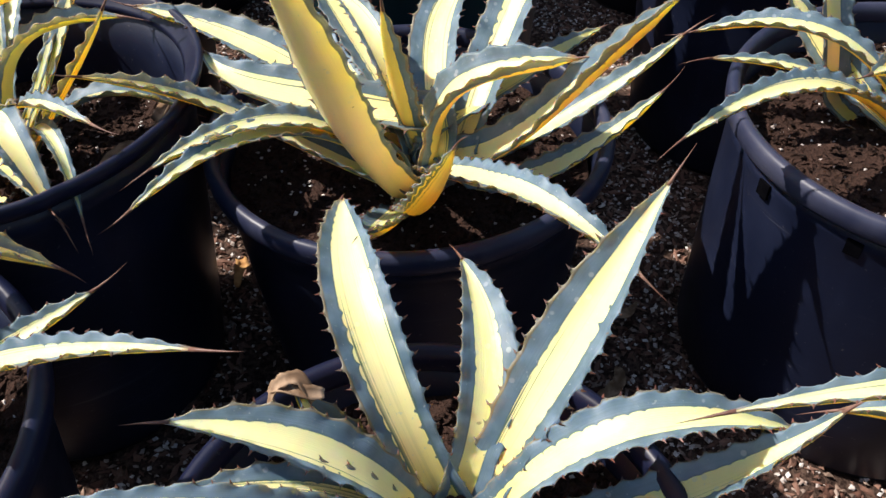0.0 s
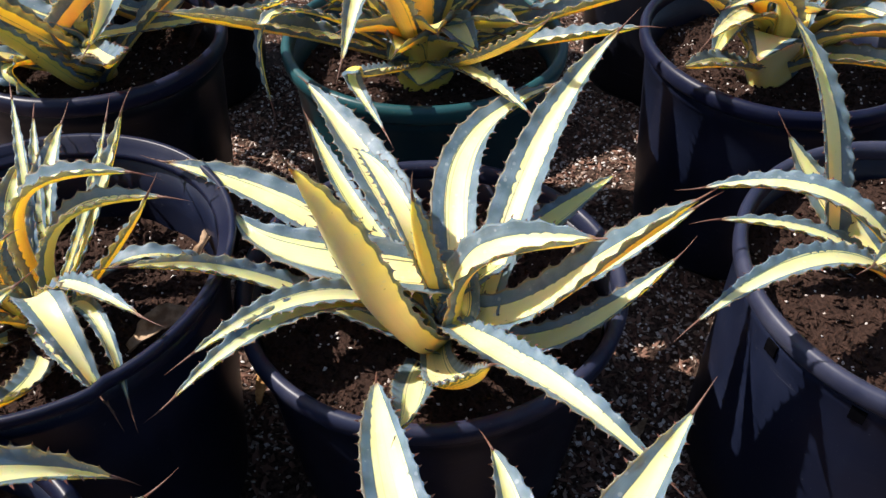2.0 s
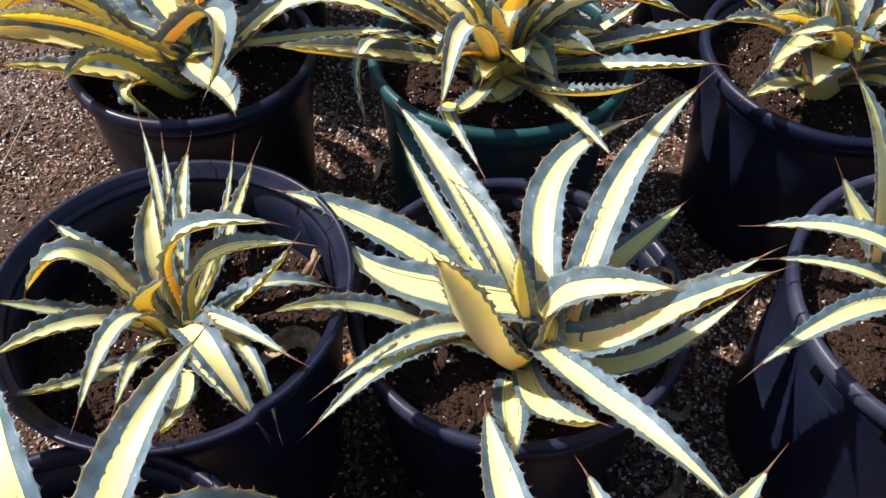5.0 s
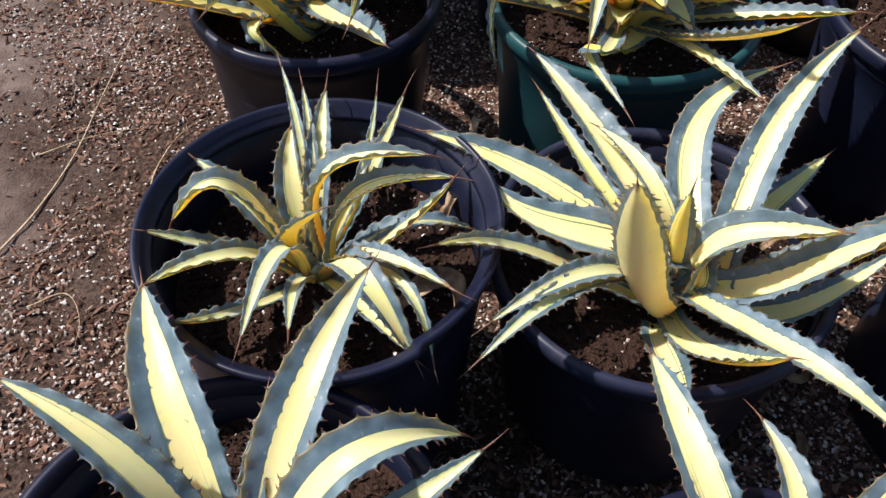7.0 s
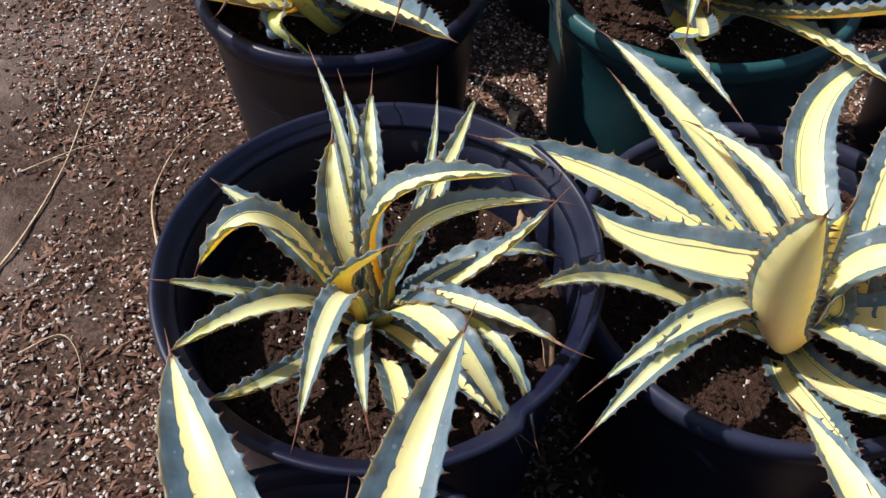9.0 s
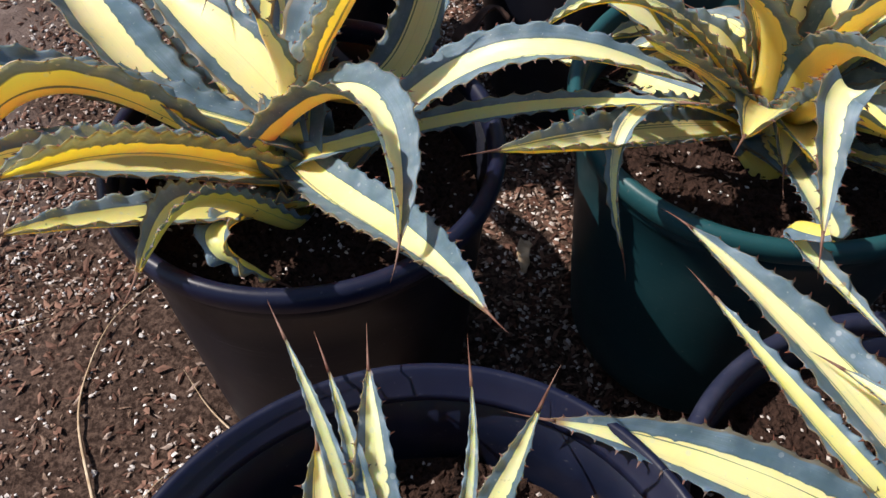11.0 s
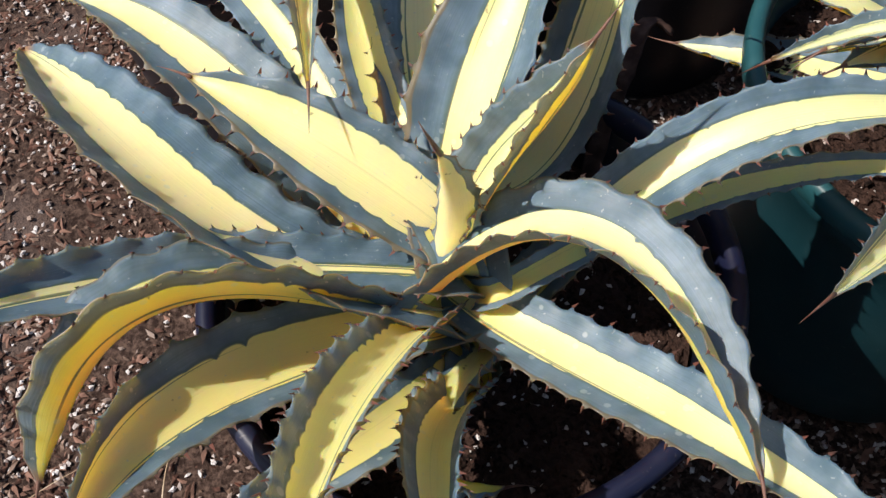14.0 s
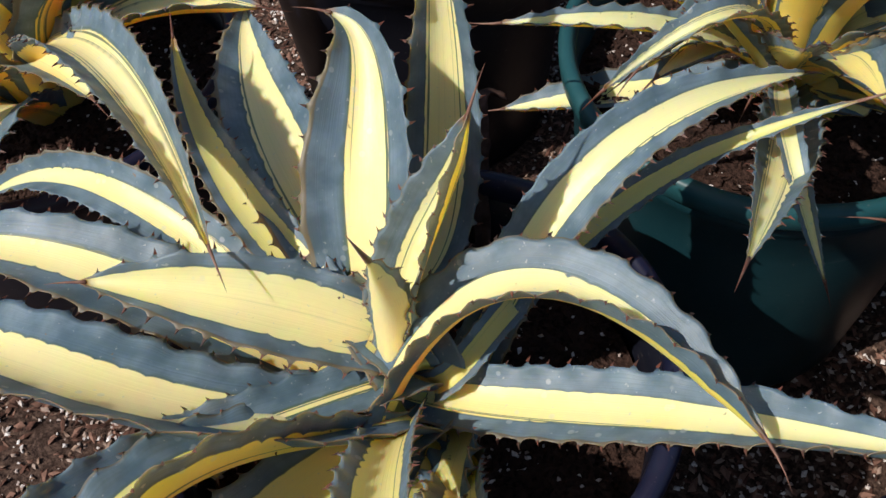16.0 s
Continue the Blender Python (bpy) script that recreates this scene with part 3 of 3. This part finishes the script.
leaf(agave_a, -148, (0.142, 0.091, 0.000), (0.220, 0.078), 0.027, cup=.45, twist=-8)
leaf(agave_a, -143, (0.151, 0.087, -0.004), (0.246, 0.065), 0.025, cup=.45, twist=-8)
agave_b = agave(-0.382, 0.609, 0.262, "compact variegated agave with narrow curling leaves")
leaf(agave_b, 105, (0.096, 0.087, -0.006), (0.169, 0.115), 0.012)
leaf(agave_b, 89, (0.089, 0.080, -0.000), (0.149, 0.096), 0.027)
leaf(agave_b, 98, (0.096, 0.086, -0.005), (0.147, 0.105), 0.014)
leaf(agave_b, 105, (0.069, 0.061, 0.008), (0.116, 0.077), 0.038)
leaf(agave_b, 105, (0.073, 0.006, 0.009), (0.093, 0.056), 0.018)
leaf(agave_b, 64, (0.094, 0.094, -0.014), (0.133, 0.120), 0.010)
leaf(agave_b, 44, (0.085, 0.088, -0.001), (0.122, 0.149), 0.022)
leaf(agave_b, 4, (0.030, 0.128, 0.009), (0.114, 0.144), 0.026, cup=.62)
leaf(agave_b, -0, (0.065, 0.113, 0.002), (0.137, 0.125), 0.026, cup=.62)
leaf(agave_b, -10, (0.099, 0.091, -0.008), (0.137, 0.146), 0.020)
leaf(agave_b, 10, (0.120, 0.049, -0.005), (0.160, 0.023), 0.024, look_of="green")
leaf(agave_b, -37, (0.109, 0.095, -0.006), (0.174, 0.097), 0.023)
leaf(agave_b, -52, (0.112, 0.088, -0.005), (0.178, 0.036), 0.034)
leaf(agave_b, -53, (0.120, 0.055, -0.008), (0.176, 0.049), 0.022)
leaf(agave_b, -48, (0.161, 0.068, 0.008), (0.185, 0.036), 0.017)
leaf(agave_b, -86, (0.120, 0.097, -0.004), (0.172, 0.123), 0.017)
leaf(agave_b, -103, (0.085, 0.100, -0.000), (0.156, 0.081), 0.025)
leaf(agave_b, -144, (0.108, 0.075, -0.000), (0.160, 0.075), 0.027, cup=.62)
leaf(agave_b, -165, (0.105, 0.059, 0.003), (0.148, 0.081), 0.022)
leaf(agave_b, -171, (0.097, 0.108, -0.007), (0.124, 0.074), 0.029, cup=.62)
leaf(agave_b, 151, (0.088, 0.061, 0.005), (0.138, 0.071), 0.031)
leaf(agave_b, -125, (0.114, 0.037, 0.002), (0.166, 0.081), 0.021)
leaf(agave_b, -80, (0.101, 0.015, 0.011), (0.164, 0.062), 0.027)
leaf(agave_b, -60, (0.007, 0.031, -0.022), (0.038, 0.112), 0.025)
agave_e = agave(-0.425, 0.988, 0.312, "big variegated agave with broad arching toothed leaves")
blade(agave_e, (0.006, -0.008, 0.034), (-0.030, 0.027, 0.068), (-0.070, 0.068, 0.090), (-0.109, 0.113, 0.085), 0.053, (-12, -10), "wide")
blade(agave_e, (-0.022, -0.028, 0.029), (-0.123, -0.005, 0.084), (-0.150, 0.099, 0.109), (-0.212, 0.232, 0.022), 0.068, (39, 22), "cream")
blade(agave_e, (-0.025, 0.000, 0.010), (-0.084, 0.112, 0.070), (-0.128, 0.204, 0.085), (-0.190, 0.263, 0.031), 0.056, (8, 1), "cream")
blade(agave_e, (-0.025, 0.012, 0.010), (-0.041, 0.139, 0.083), (-0.068, 0.236, 0.088), (-0.137, 0.296, 0.004), 0.035, (-19, -29), "cream")
blade(agave_e, (-0.002, -0.017, 0.039), (-0.020, 0.081, 0.059), (-0.013, 0.166, 0.077), (0.026, 0.237, 0.097), 0.032, (2, 2), "shade_gold")
blade(agave_e, (0.002, -0.016, 0.039), (0.013, 0.098, 0.069), (0.045, 0.209, 0.067), (0.111, 0.313, 0.028), 0.060, (-1, -3), "cream")
blade(agave_e, (0.000, 0.016, 0.030), (0.038, 0.071, 0.119), (0.097, 0.091, 0.142), (0.080, 0.132, 0.141), 0.064, (-44, 4), "seamed")
blade(agave_e, (0.016, 0.017, 0.053), (0.076, 0.047, -0.026), (0.116, 0.072, 0.029), (0.136, 0.098, 0.206), 0.048, (-1, 14), "seamed")
blade(agave_e, (0.003, -0.004, 0.025), (0.012, 0.007, 0.082), (0.038, -0.010, 0.125), (0.068, -0.002, 0.164), 0.034, (13, -18), "seamed", cup=0.9)
blade(agave_e, (-0.004, -0.012, 0.035), (0.004, -0.006, 0.062), (0.006, -0.010, 0.095), (-0.008, -0.016, 0.137), 0.024, (0, 0), "bare", cup=0.6, fat=1.5, spine=0.030)
blade(agave_e, (0.032, -0.033, 0.002), (0.130, -0.006, 0.107), (0.172, -0.043, 0.137), (0.280, -0.059, 0.086), 0.038, (16, 6), "cream")
blade(agave_e, (0.024, -0.039, 0.033), (0.147, -0.014, 0.041), (0.205, -0.032, 0.057), (0.256, -0.103, 0.111), 0.021, (13, 2), "shade_gold")
blade(agave_e, (-0.028, -0.024, 0.030), (0.041, -0.014, 0.110), (0.088, -0.070, 0.124), (0.070, -0.182, 0.097), 0.040, (24, -34), "cream", cup=0.7)
blade(agave_e, (-0.013, -0.007, 0.019), (0.022, -0.073, 0.008), (0.072, -0.126, 0.062), (0.110, -0.250, 0.119), 0.043, (19, -17), "cream")
blade(agave_e, (-0.037, -0.022, 0.023), (-0.113, -0.005, 0.098), (-0.178, -0.014, 0.142), (-0.217, -0.073, 0.058), 0.045, (9, 54), "shade_gold", cup=0.8)
blade(agave_e, (-0.022, -0.038, 0.018), (-0.116, -0.036, 0.039), (-0.171, -0.058, 0.076), (-0.190, -0.128, 0.116), 0.056, (6, -9), "shade_gold")
blade(agave_e, (-0.016, -0.031, 0.015), (-0.064, -0.076, 0.090), (-0.095, -0.124, 0.151), (-0.115, -0.196, 0.188), 0.034, (-2, 15), "shade_gold", cup=0.8)
blade(agave_e, (-0.009, -0.072, -0.001), (-0.055, -0.109, 0.080), (-0.053, -0.143, 0.129), (-0.068, -0.211, 0.121), 0.029, (-7, 11), "shade_gold", cup=0.8)
blade(agave_e, (-0.010, -0.056, 0.001), (-0.053, -0.097, 0.032), (-0.106, -0.108, 0.070), (-0.164, -0.144, 0.088), 0.037, (10, 0), "shade_gold")
blade(agave_e, (-0.010, -0.022, 0.036), (-0.110, 0.009, 0.060), (-0.192, 0.007, 0.101), (-0.257, -0.040, 0.151), 0.039, (0, -6), "green")
blade(agave_e, (0.000, -0.060, 0.005), (-0.060, -0.100, 0.050), (-0.065, -0.140, 0.050), (-0.015, -0.130, 0.000), 0.030, (0, 30), "shade_gold", spine=0.032, wave=2.5)
agave_f = agave(-0.037, 0.995, 0.308, "variegated agave with golden drooping lower leaves in teal pot")
leaf(agave_f, -153, (0.180, 0.070, 0.008), (0.286, 0.107), 0.038, cup=.62)
leaf(agave_f, -110, (0.129, 0.129, 0.009), (0.224, 0.097), 0.036, mid2=(0.160, 0.141, -0.005))
leaf(agave_f, 59, (0.051, 0.029, 0.006), (0.184, -0.008), 0.039)
leaf(agave_f, -95, (0.044, -0.001, 0.003), (0.074, -0.013), 0.086, spine=0, fat=2.5, cup=.1, look_of="shade_gold")
leaf(agave_f, 45, (0.059, 0.021, -0.005), (0.136, 0.067), 0.043)
leaf(agave_f, -17, (0.131, 0.052, -0.002), (0.254, 0.107), 0.032, cup=.62)
leaf(agave_f, 25, (0.106, -0.004, -0.007), (0.207, 0.023), 0.035)
leaf(agave_f, -3, (0.123, 0.095, 0.004), (0.211, 0.075), 0.037)
leaf(agave_f, -29, (0.173, 0.055, -0.001), (0.256, 0.087), 0.027, cup=.62)
leaf(agave_f, -68, (0.169, 0.075, -0.004), (0.279, 0.164), 0.029)
leaf(agave_f, -69, (0.182, 0.056, -0.004), (0.274, 0.071), 0.025)
leaf(agave_f, -139, (0.205, 0.067, -0.026), (0.215, 0.006), 0.017)
leaf(agave_f, 157, (0.072, 0.045, -0.001), (0.131, 0.021), 0.038, look_of="lined")
leaf(agave_f, -98, (0.188, 0.071, -0.025), (0.260, 0.052), 0.025, mid2=(0.191, 0.065, -0.044))
leaf(agave_f, -153, (0.108, 0.091, -0.003), (0.172, 0.142), 0.039)
leaf(agave_f, 176, (0.175, 0.122, 0.023), (0.198, 0.082), 0.022, cup=.6)
leaf(agave_f, 155, (0.184, 0.102, 0.025), (0.227, 0.092), 0.026, look_of="wide")
leaf(agave_f, -179, (0.124, 0.112, 0.014), (0.159, 0.162), 0.022)
leaf(agave_f, 169, (0.085, 0.071, -0.003), (0.148, 0.056), 0.037)
leaf(agave_f, 134, (0.100, -0.034, 0.004), (0.216, -0.064), 0.041)
agave_g = agave(0.402, 1.030, 0.275, "variegated agave with curled golden leaves")
leaf(agave_g, -154, (0.149, 0.111, -0.007), (0.213, 0.131), 0.038)
leaf(agave_g, -136, (0.139, 0.043, -0.002), (0.228, 0.073), 0.038)
leaf(agave_g, 152, (0.052, 0.085, 0.030), (0.118, 0.125), 0.041)
leaf(agave_g, 144, (0.013, 0.095, 0.039), (0.046, 0.155), 0.040)
leaf(agave_g, 54, (-0.015, 0.085, -0.005), (0.055, 0.145), 0.041)
leaf(agave_g, 9, (0.024, 0.105, -0.032), (0.137, 0.105), 0.050, cup=.6)
leaf(agave_g, -55, (0.080, 0.070, -0.017), (0.171, 0.105), 0.049)
leaf(agave_g, -53, (0.097, 0.045, -0.019), (0.176, 0.055), 0.045)
leaf(agave_g, -121, (0.091, 0.060, -0.001), (0.125, 0.050), 0.074, spine=0, fat=2.8, cup=.1, look_of="bare")
leaf(agave_g, -145, (0.111, 0.115, 0.024), (0.122, 0.095), 0.038, cup=.6)
leaf(agave_g, 175, (0.108, 0.085, 0.017), (0.175, 0.125), 0.035)
agave_h = agave(0.430, 0.620, 0.270, "young variegated agave with few slender leaves")
leaf(agave_h, 162, (0.125, 0.081, -0.001), (0.222, 0.060), 0.031)
leaf(agave_h, 173, (0.140, 0.057, -0.001), (0.209, 0.059), 0.021)
leaf(agave_h, -157, (0.186, 0.088, -0.010), (0.282, 0.073), 0.030)
blade(agave_h, (-0.081, 0.050, 0.013), (-0.085, 0.087, 0.087), (-0.098, 0.119, 0.149), (-0.137, 0.151, 0.190), 0.035, (-1, 0), "cream")
leaf(agave_h, 137, (0.130, 0.050, 0.002), (0.170, 0.087), 0.034, twist=-50)
agave_d = agave(-0.390, 0.275, 0.275, "variegated agave with broad upright leaves and speckled blade")
leaf(agave_d, 117, (0.143, 0.083, 0.008), (0.254, 0.081), 0.054)
leaf(agave_d, 69, (0.122, 0.129, 0.001), (0.223, 0.138), 0.044)
leaf(agave_d, 33, (0.109, 0.129, 0.003), (0.188, 0.070), 0.040)
leaf(agave_d, 151, (0.122, 0.133, -0.006), (0.191, 0.148), 0.038)
leaf(agave_d, 30, (0.155, 0.040, -0.004), (0.203, 0.052), 0.029)
leaf(agave_d, -3, (0.206, 0.115, 0.010), (0.278, 0.131), 0.024)
leaf(agave_d, 85, (0.077, 0.088, 0.000), (0.105, 0.101), 0.023)
agave_c = agave(0.006, 0.265, 0.250, "variegated agave with broad upright cream-striped leaves")
leaf(agave_c, 110, (0.076, 0.075, 0.022), (0.227, 0.066), 0.040, look_of="lined")
leaf(agave_c, 88, (0.069, 0.060, -0.019), (0.155, 0.064), 0.034)
leaf(agave_c, 43, (0.085, 0.087, -0.001), (0.164, 0.163), 0.041)
leaf(agave_c, 6, (0.106, 0.078, 0.002), (0.192, 0.059), 0.033)
leaf(agave_c, 2, (0.145, 0.042, -0.005), (0.203, 0.096), 0.032)
leaf(agave_c, 177, (0.070, 0.066, 0.000), (0.154, 0.083), 0.036)
leaf(agave_c, 158, (0.075, 0.052, 0.003), (0.096, 0.078), 0.035, spine=0)
leaf(agave_c, -167, (0.095, 0.073, -0.000), (0.143, 0.080), 0.026, look_of="green")
leaf(agave_c, -167, (0.161, 0.100, 0.013), (0.213, 0.090), 0.018, look_of="green")


def fill_leaves(plant, count, seed, r0, r1, lift0, lift1, width, start=0.0):
    """Leaves all round a rosette: inner ones steep, outer ones spreading."""
    rng = random.Random(seed)
    for i in range(count):
        q = i / max(1, count - 1)
        az = (start + i * 137.5 + rng.uniform(-9, 9)) % 360
        reach = r0 + (r1 - r0) * q
        rise = lift0 + (lift1 - lift0) * q + rng.uniform(-0.015, 0.015)
        leaf(plant, az, (reach * 0.50, max(0.02, rise * 0.62 + 0.035 * q), 0.0), (reach, rise), width * rng.uniform(0.85, 1.15), rng.choice(("plain", "plain", "lined", "wide")), rng.uniform(-15, 15))


fill_leaves(agave_f, 8, 51, 0.085, 0.135, 0.022, 0.030, 0.050, 200)
fill_leaves(agave_f, 9, 31, 0.05, 0.17, 0.20, 0.13, 0.044, 20)
for az, reach, rise, look_of in ((-128, 0.135, 0.075, "shade_gold"), (-104, 0.120, 0.055, "wide"), (-84, 0.128, 0.085, "shade_gold"), (-62, 0.118, 0.050, "shade_gold"), (-40, 0.132, 0.070, "wide"), (-15, 0.125, 0.060, "lined")):
    leaf(agave_f, az, (reach * 0.52, rise * 0.75, 0.0), (reach, rise), 0.056, look_of, 6, cup=0.5)
for az, mr, mz, reach, rise, look_of in ((-150, 0.075, 0.075, 0.115, 0.020, "shade_gold"), (-160, 0.06, 0.085, 0.125, 0.105, "wide"), (-100, 0.05, 0.085, 0.10, 0.075, "shade_gold"), (-20, 0.08, 0.085, 0.17, 0.115, "wide"), (-42, 0.09, 0.065, 0.175, 0.075, "pale"), (60, 0.05, 0.11, 0.11, 0.19, "wide"), (120, 0.05, 0.11, 0.10, 0.19, "pale"), (25, 0.06, 0.10, 0.14, 0.17, "wide")):
    leaf(agave_g, az, (mr, mz, 0.0), (reach, rise), 0.050, look_of, 0, cup=0.5)
fill_leaves(agave_g, 10, 32, 0.04, 0.16, 0.15, 0.07, 0.046, 70)
fill_leaves(agave_h, 4, 33, 0.10, 0.20, 0.16, 0.10, 0.042, -60)

# ---- the row behind and the edge of the block ----
for px, py, seed in ((-0.46, 1.42, 41), (-0.07, 1.40, 42), (0.38, 1.44, 43), (0.82, 1.02, 44), (0.86, 0.60, 45), (0.45, 0.22, 46)):
    nursery_pot(px, py, 0.31, 0.17, 0.262, POT_BLACK, RIM_BLUE, "black plastic nursery pot", seed=seed)
    other = agave(px, py, 0.285, "variegated agave with cream-striped leaves in black pot")
    if seed == 41:
        blade(other, (0.003, -0.019, 0.041), (0.023, -0.139, 0.139), (0.017, -0.255, 0.170), (-0.015, -0.363, 0.126), 0.045, (1, 2), "seamed", cup=0.8)
    fill_leaves(other, 18, seed, 0.06, 0.24, 0.20, 0.03, 0.055, seed * 31.0)

leaf(other, 176, (0.17, 0.125, 0.0), (0.32, 0.098), 0.028, "lined")


# ---- loose mulch on the ground ----
def mulch():
    rng = random.Random(5)
    sets = {"perlite": [], "bark": [], "grit": []}
    while len(sets["bark"]) < 24000:
        x, y = rng.uniform(-1.25, 0.62), rng.uniform(0.12, 1.75)
        if any((x - px) ** 2 + (y - py) ** 2 < (pr * 0.80) ** 2 for px, py, pr in POTS):
            continue
        # thinner where the dirt is bare
        bare = -x + 0.9 * 0.5 * noise.noise((x * 4, y * 4, 2.0))
        if bare > 0.80 and rng.random() < min(0.93, (bare - 0.80) * 5):
            continue
        if noise.noise((x * 9, y * 9, 7.0)) > 0.30 and rng.random() < 0.7:
            continue
        # a scuffed patch of bare dirt
        if ((x + 0.649) / 0.13) ** 2 + ((y - 0.965) / 0.12) ** 2 < 1 + 0.8 * noise.noise((x * 14, y * 14, 1.0)) and rng.random() < 0.72:
            continue
        spot = (x, y, ground_height(x, y))
        k = rng.random()
        sets["bark"].append(spot)
        if k < 0.68:
            sets["perlite"].append((x + rng.uniform(-0.02, 0.02), y + rng.uniform(-0.02, 0.02), spot[2] + 0.001))
        if k > 0.35:
            sets["grit"].append((x + rng.uniform(-0.02, 0.02), y + rng.uniform(-0.02, 0.02), spot[2] + 0.001))
    chips("bark_mulch", "brown shredded bark mulch on the ground", sets["bark"], BARK, 0.0072, 2.0, "mulch")
    chips("perlite_grains", "white perlite grains scattered over the ground", sets["perlite"], PERLITE, 0.0054, 0.3, "perlite")
    chips("wood_grit", "pale wood and bark grit on the ground", sets["grit"], GRIT, 0.0050, 1.4, "mulch")


GRIT = plain_material("wood_grit", (0.13, 0.080, 0.056), (0.30, 0.21, 0.16), 150.0, 0.9, 0.1, vary=(0.38, 0.30, 0.255))
mulch()


# ---- dry stems, litter and withered leaves ----
def stem(points, radius, label="long dry pale stem lying on the ground"):
    v, f = tube(smooth_path([(x, y, ground_height(x, y) + radius + 0.004) for x, y in points], 8), radius, 5)
    tagged(link_mesh("dry_stem", v, f, STRAW), label, "dry stem")


stem(((-0.863, 0.80), (-0.84, 0.894), (-0.819, 1.012), (-0.812, 1.143), (-0.80, 1.293), (-0.78, 1.38)), 0.0020)
stem(((-0.655, 0.84), (-0.685, 0.936), (-0.683, 1.001), (-0.663, 1.055), (-0.622, 1.10)), 0.0019, "curved dry pale stem beside the charcoal pot")
stem(((-0.52, 0.895), (-0.557, 0.938), (-0.585, 0.985)), 0.0013, "thin dry stem on packed dirt")
stem(((-0.79, 0.712), (-0.749, 0.738), (-0.718, 0.698), (-0.714, 0.643)), 0.0012, "thin curled dry stem on bark mulch")
stem(((-0.87, 1.00), (-0.80, 1.05), (-0.72, 1.07)), 0.0012, "thin dry stem on bark mulch")
stem(((-0.60, 0.74), (-0.63, 0.80), (-0.60, 0.86), (-0.56, 0.885)), 0.0014, "thin dry stem beside the wide pot")
stem(((-0.92, 0.55), (-0.84, 0.62), (-0.80, 0.70)), 0.0012, "thin dry stem on packed dirt")


def withered(points, width, label, material=DRY, seed=1):
    """A dried, curled strip of leaf."""
    rng = random.Random(seed)
    path = smooth_path(points, 8)
    verts, faces, m = [], [], len(path)
    for i, p in enumerate(path):
        q = i / (m - 1)
        t = (path[min(i + 1, m - 1)] - path[max(i - 1, 0)]).normalized()
        s = t.cross(Vector((0, 0, 1))).normalized()
        n = s.cross(t)
        a = 0.5 * math.sin(q * 7 + seed)
        s, n = s * math.cos(a) + n * math.sin(a), n * math.cos(a) - s * math.sin(a)
        w = width * (0.35 + 0.65 * math.sin(math.pi * min(1, 0.15 + q * 0.85))) * 0.5 * rng.uniform(0.85, 1.15)
        for u in (-1, -0.5, 0, 0.5, 1):
            verts.append(tuple(p + s * w * u + n * (0.5 * w * u * u)))
        for u in (1, 0.5, 0, -0.5, -1):
            verts.append(tuple(p + s * w * u + n * (0.5 * w * u * u - 0.0012)))
    for i in range(m - 1):
        for k in range(10):
            k2 = (k + 1) % 10
            faces.append((i * 10 + k, (i + 1) * 10 + k, (i + 1) * 10 + k2, i * 10 + k2))
    faces += [tuple(range(10)), tuple((m - 1) * 10 + k for k in range(10))[::-1]]
    tagged(link_mesh("withered_leaf", verts, faces, material), label, "dead leaf")


DARK_DRY = plain_material("dark_dried_leaf", (0.030, 0.017, 0.014), (0.075, 0.045, 0.036), 70.0, 0.9, 0.1)
AMBER = plain_material("amber_dead_leaf", (0.34, 0.17, 0.06), (0.52, 0.30, 0.12), 60.0, 0.8, 0.2)
withered(((-0.29, 0.560, 0.256), (-0.262, 0.580, 0.275), (-0.240, 0.575, 0.272), (-0.236, 0.545, 0.258)), 0.022, "brown withered leaf curled on potting mix", seed=2)
withered(((-0.262, 0.66, 0.256), (-0.245, 0.69, 0.270), (-0.250, 0.715, 0.268)), 0.012, "brown withered leaf curled in pot", seed=5)
withered(((-0.325, 1.02, 0.285), (-0.295, 1.055, 0.335), (-0.262, 1.085, 0.352), (-0.245, 1.080, 0.345)), 0.014, "dark brown dried leaf over pot rim", DARK_DRY, seed=3)
withered(((0.085, 0.665, 0.238), (0.118, 0.680, 0.262), (0.138, 0.668, 0.268), (0.142, 0.640, 0.240)), 0.012, "brown dried leaf curled on potting mix", seed=4)
withered(((-0.235, 0.735, 0.010), (-0.230, 0.715, 0.014), (-0.232, 0.690, 0.010)), 0.016, "amber dead leaf on dark mulch", AMBER, seed=6)
withered(((-0.205, 1.11, 0.010), (-0.208, 1.09, 0.016), (-0.214, 1.065, 0.010)), 0.018, "pale dead leaf on mulch between pots", STRAW, seed=7)
withered(((0.165, 0.660, 0.010), (0.195, 0.640, 0.020), (0.215, 0.665, 0.012)), 0.012, "pale brown dead leaf on dark mulch", DRY, seed=8)
withered(((0.150, 0.53, 0.008), (0.175, 0.545, 0.022), (0.180, 0.575, 0.010)), 0.014, "brown dead leaf on dark mulch", DRY, seed=9)
withered(((-0.62, 1.20, 0.010), (-0.605, 1.185, 0.016), (-0.585, 1.185, 0.010)), 0.014, "amber dead leaf on bark mulch", AMBER, seed=10)
withered(((-0.072, 0.296, 0.320), (-0.080, 0.304, 0.331), (-0.092, 0.302, 0.327), (-0.097, 0.294, 0.316)), 0.008, "crumpled dry end of a cut agave leaf", DRY, seed=11)
withered(((-0.066, 0.300, 0.322), (-0.084, 0.298, 0.327), (-0.098, 0.304, 0.321)), 0.009, "shrivelled brown edge of a cut agave leaf", DRY, seed=13)
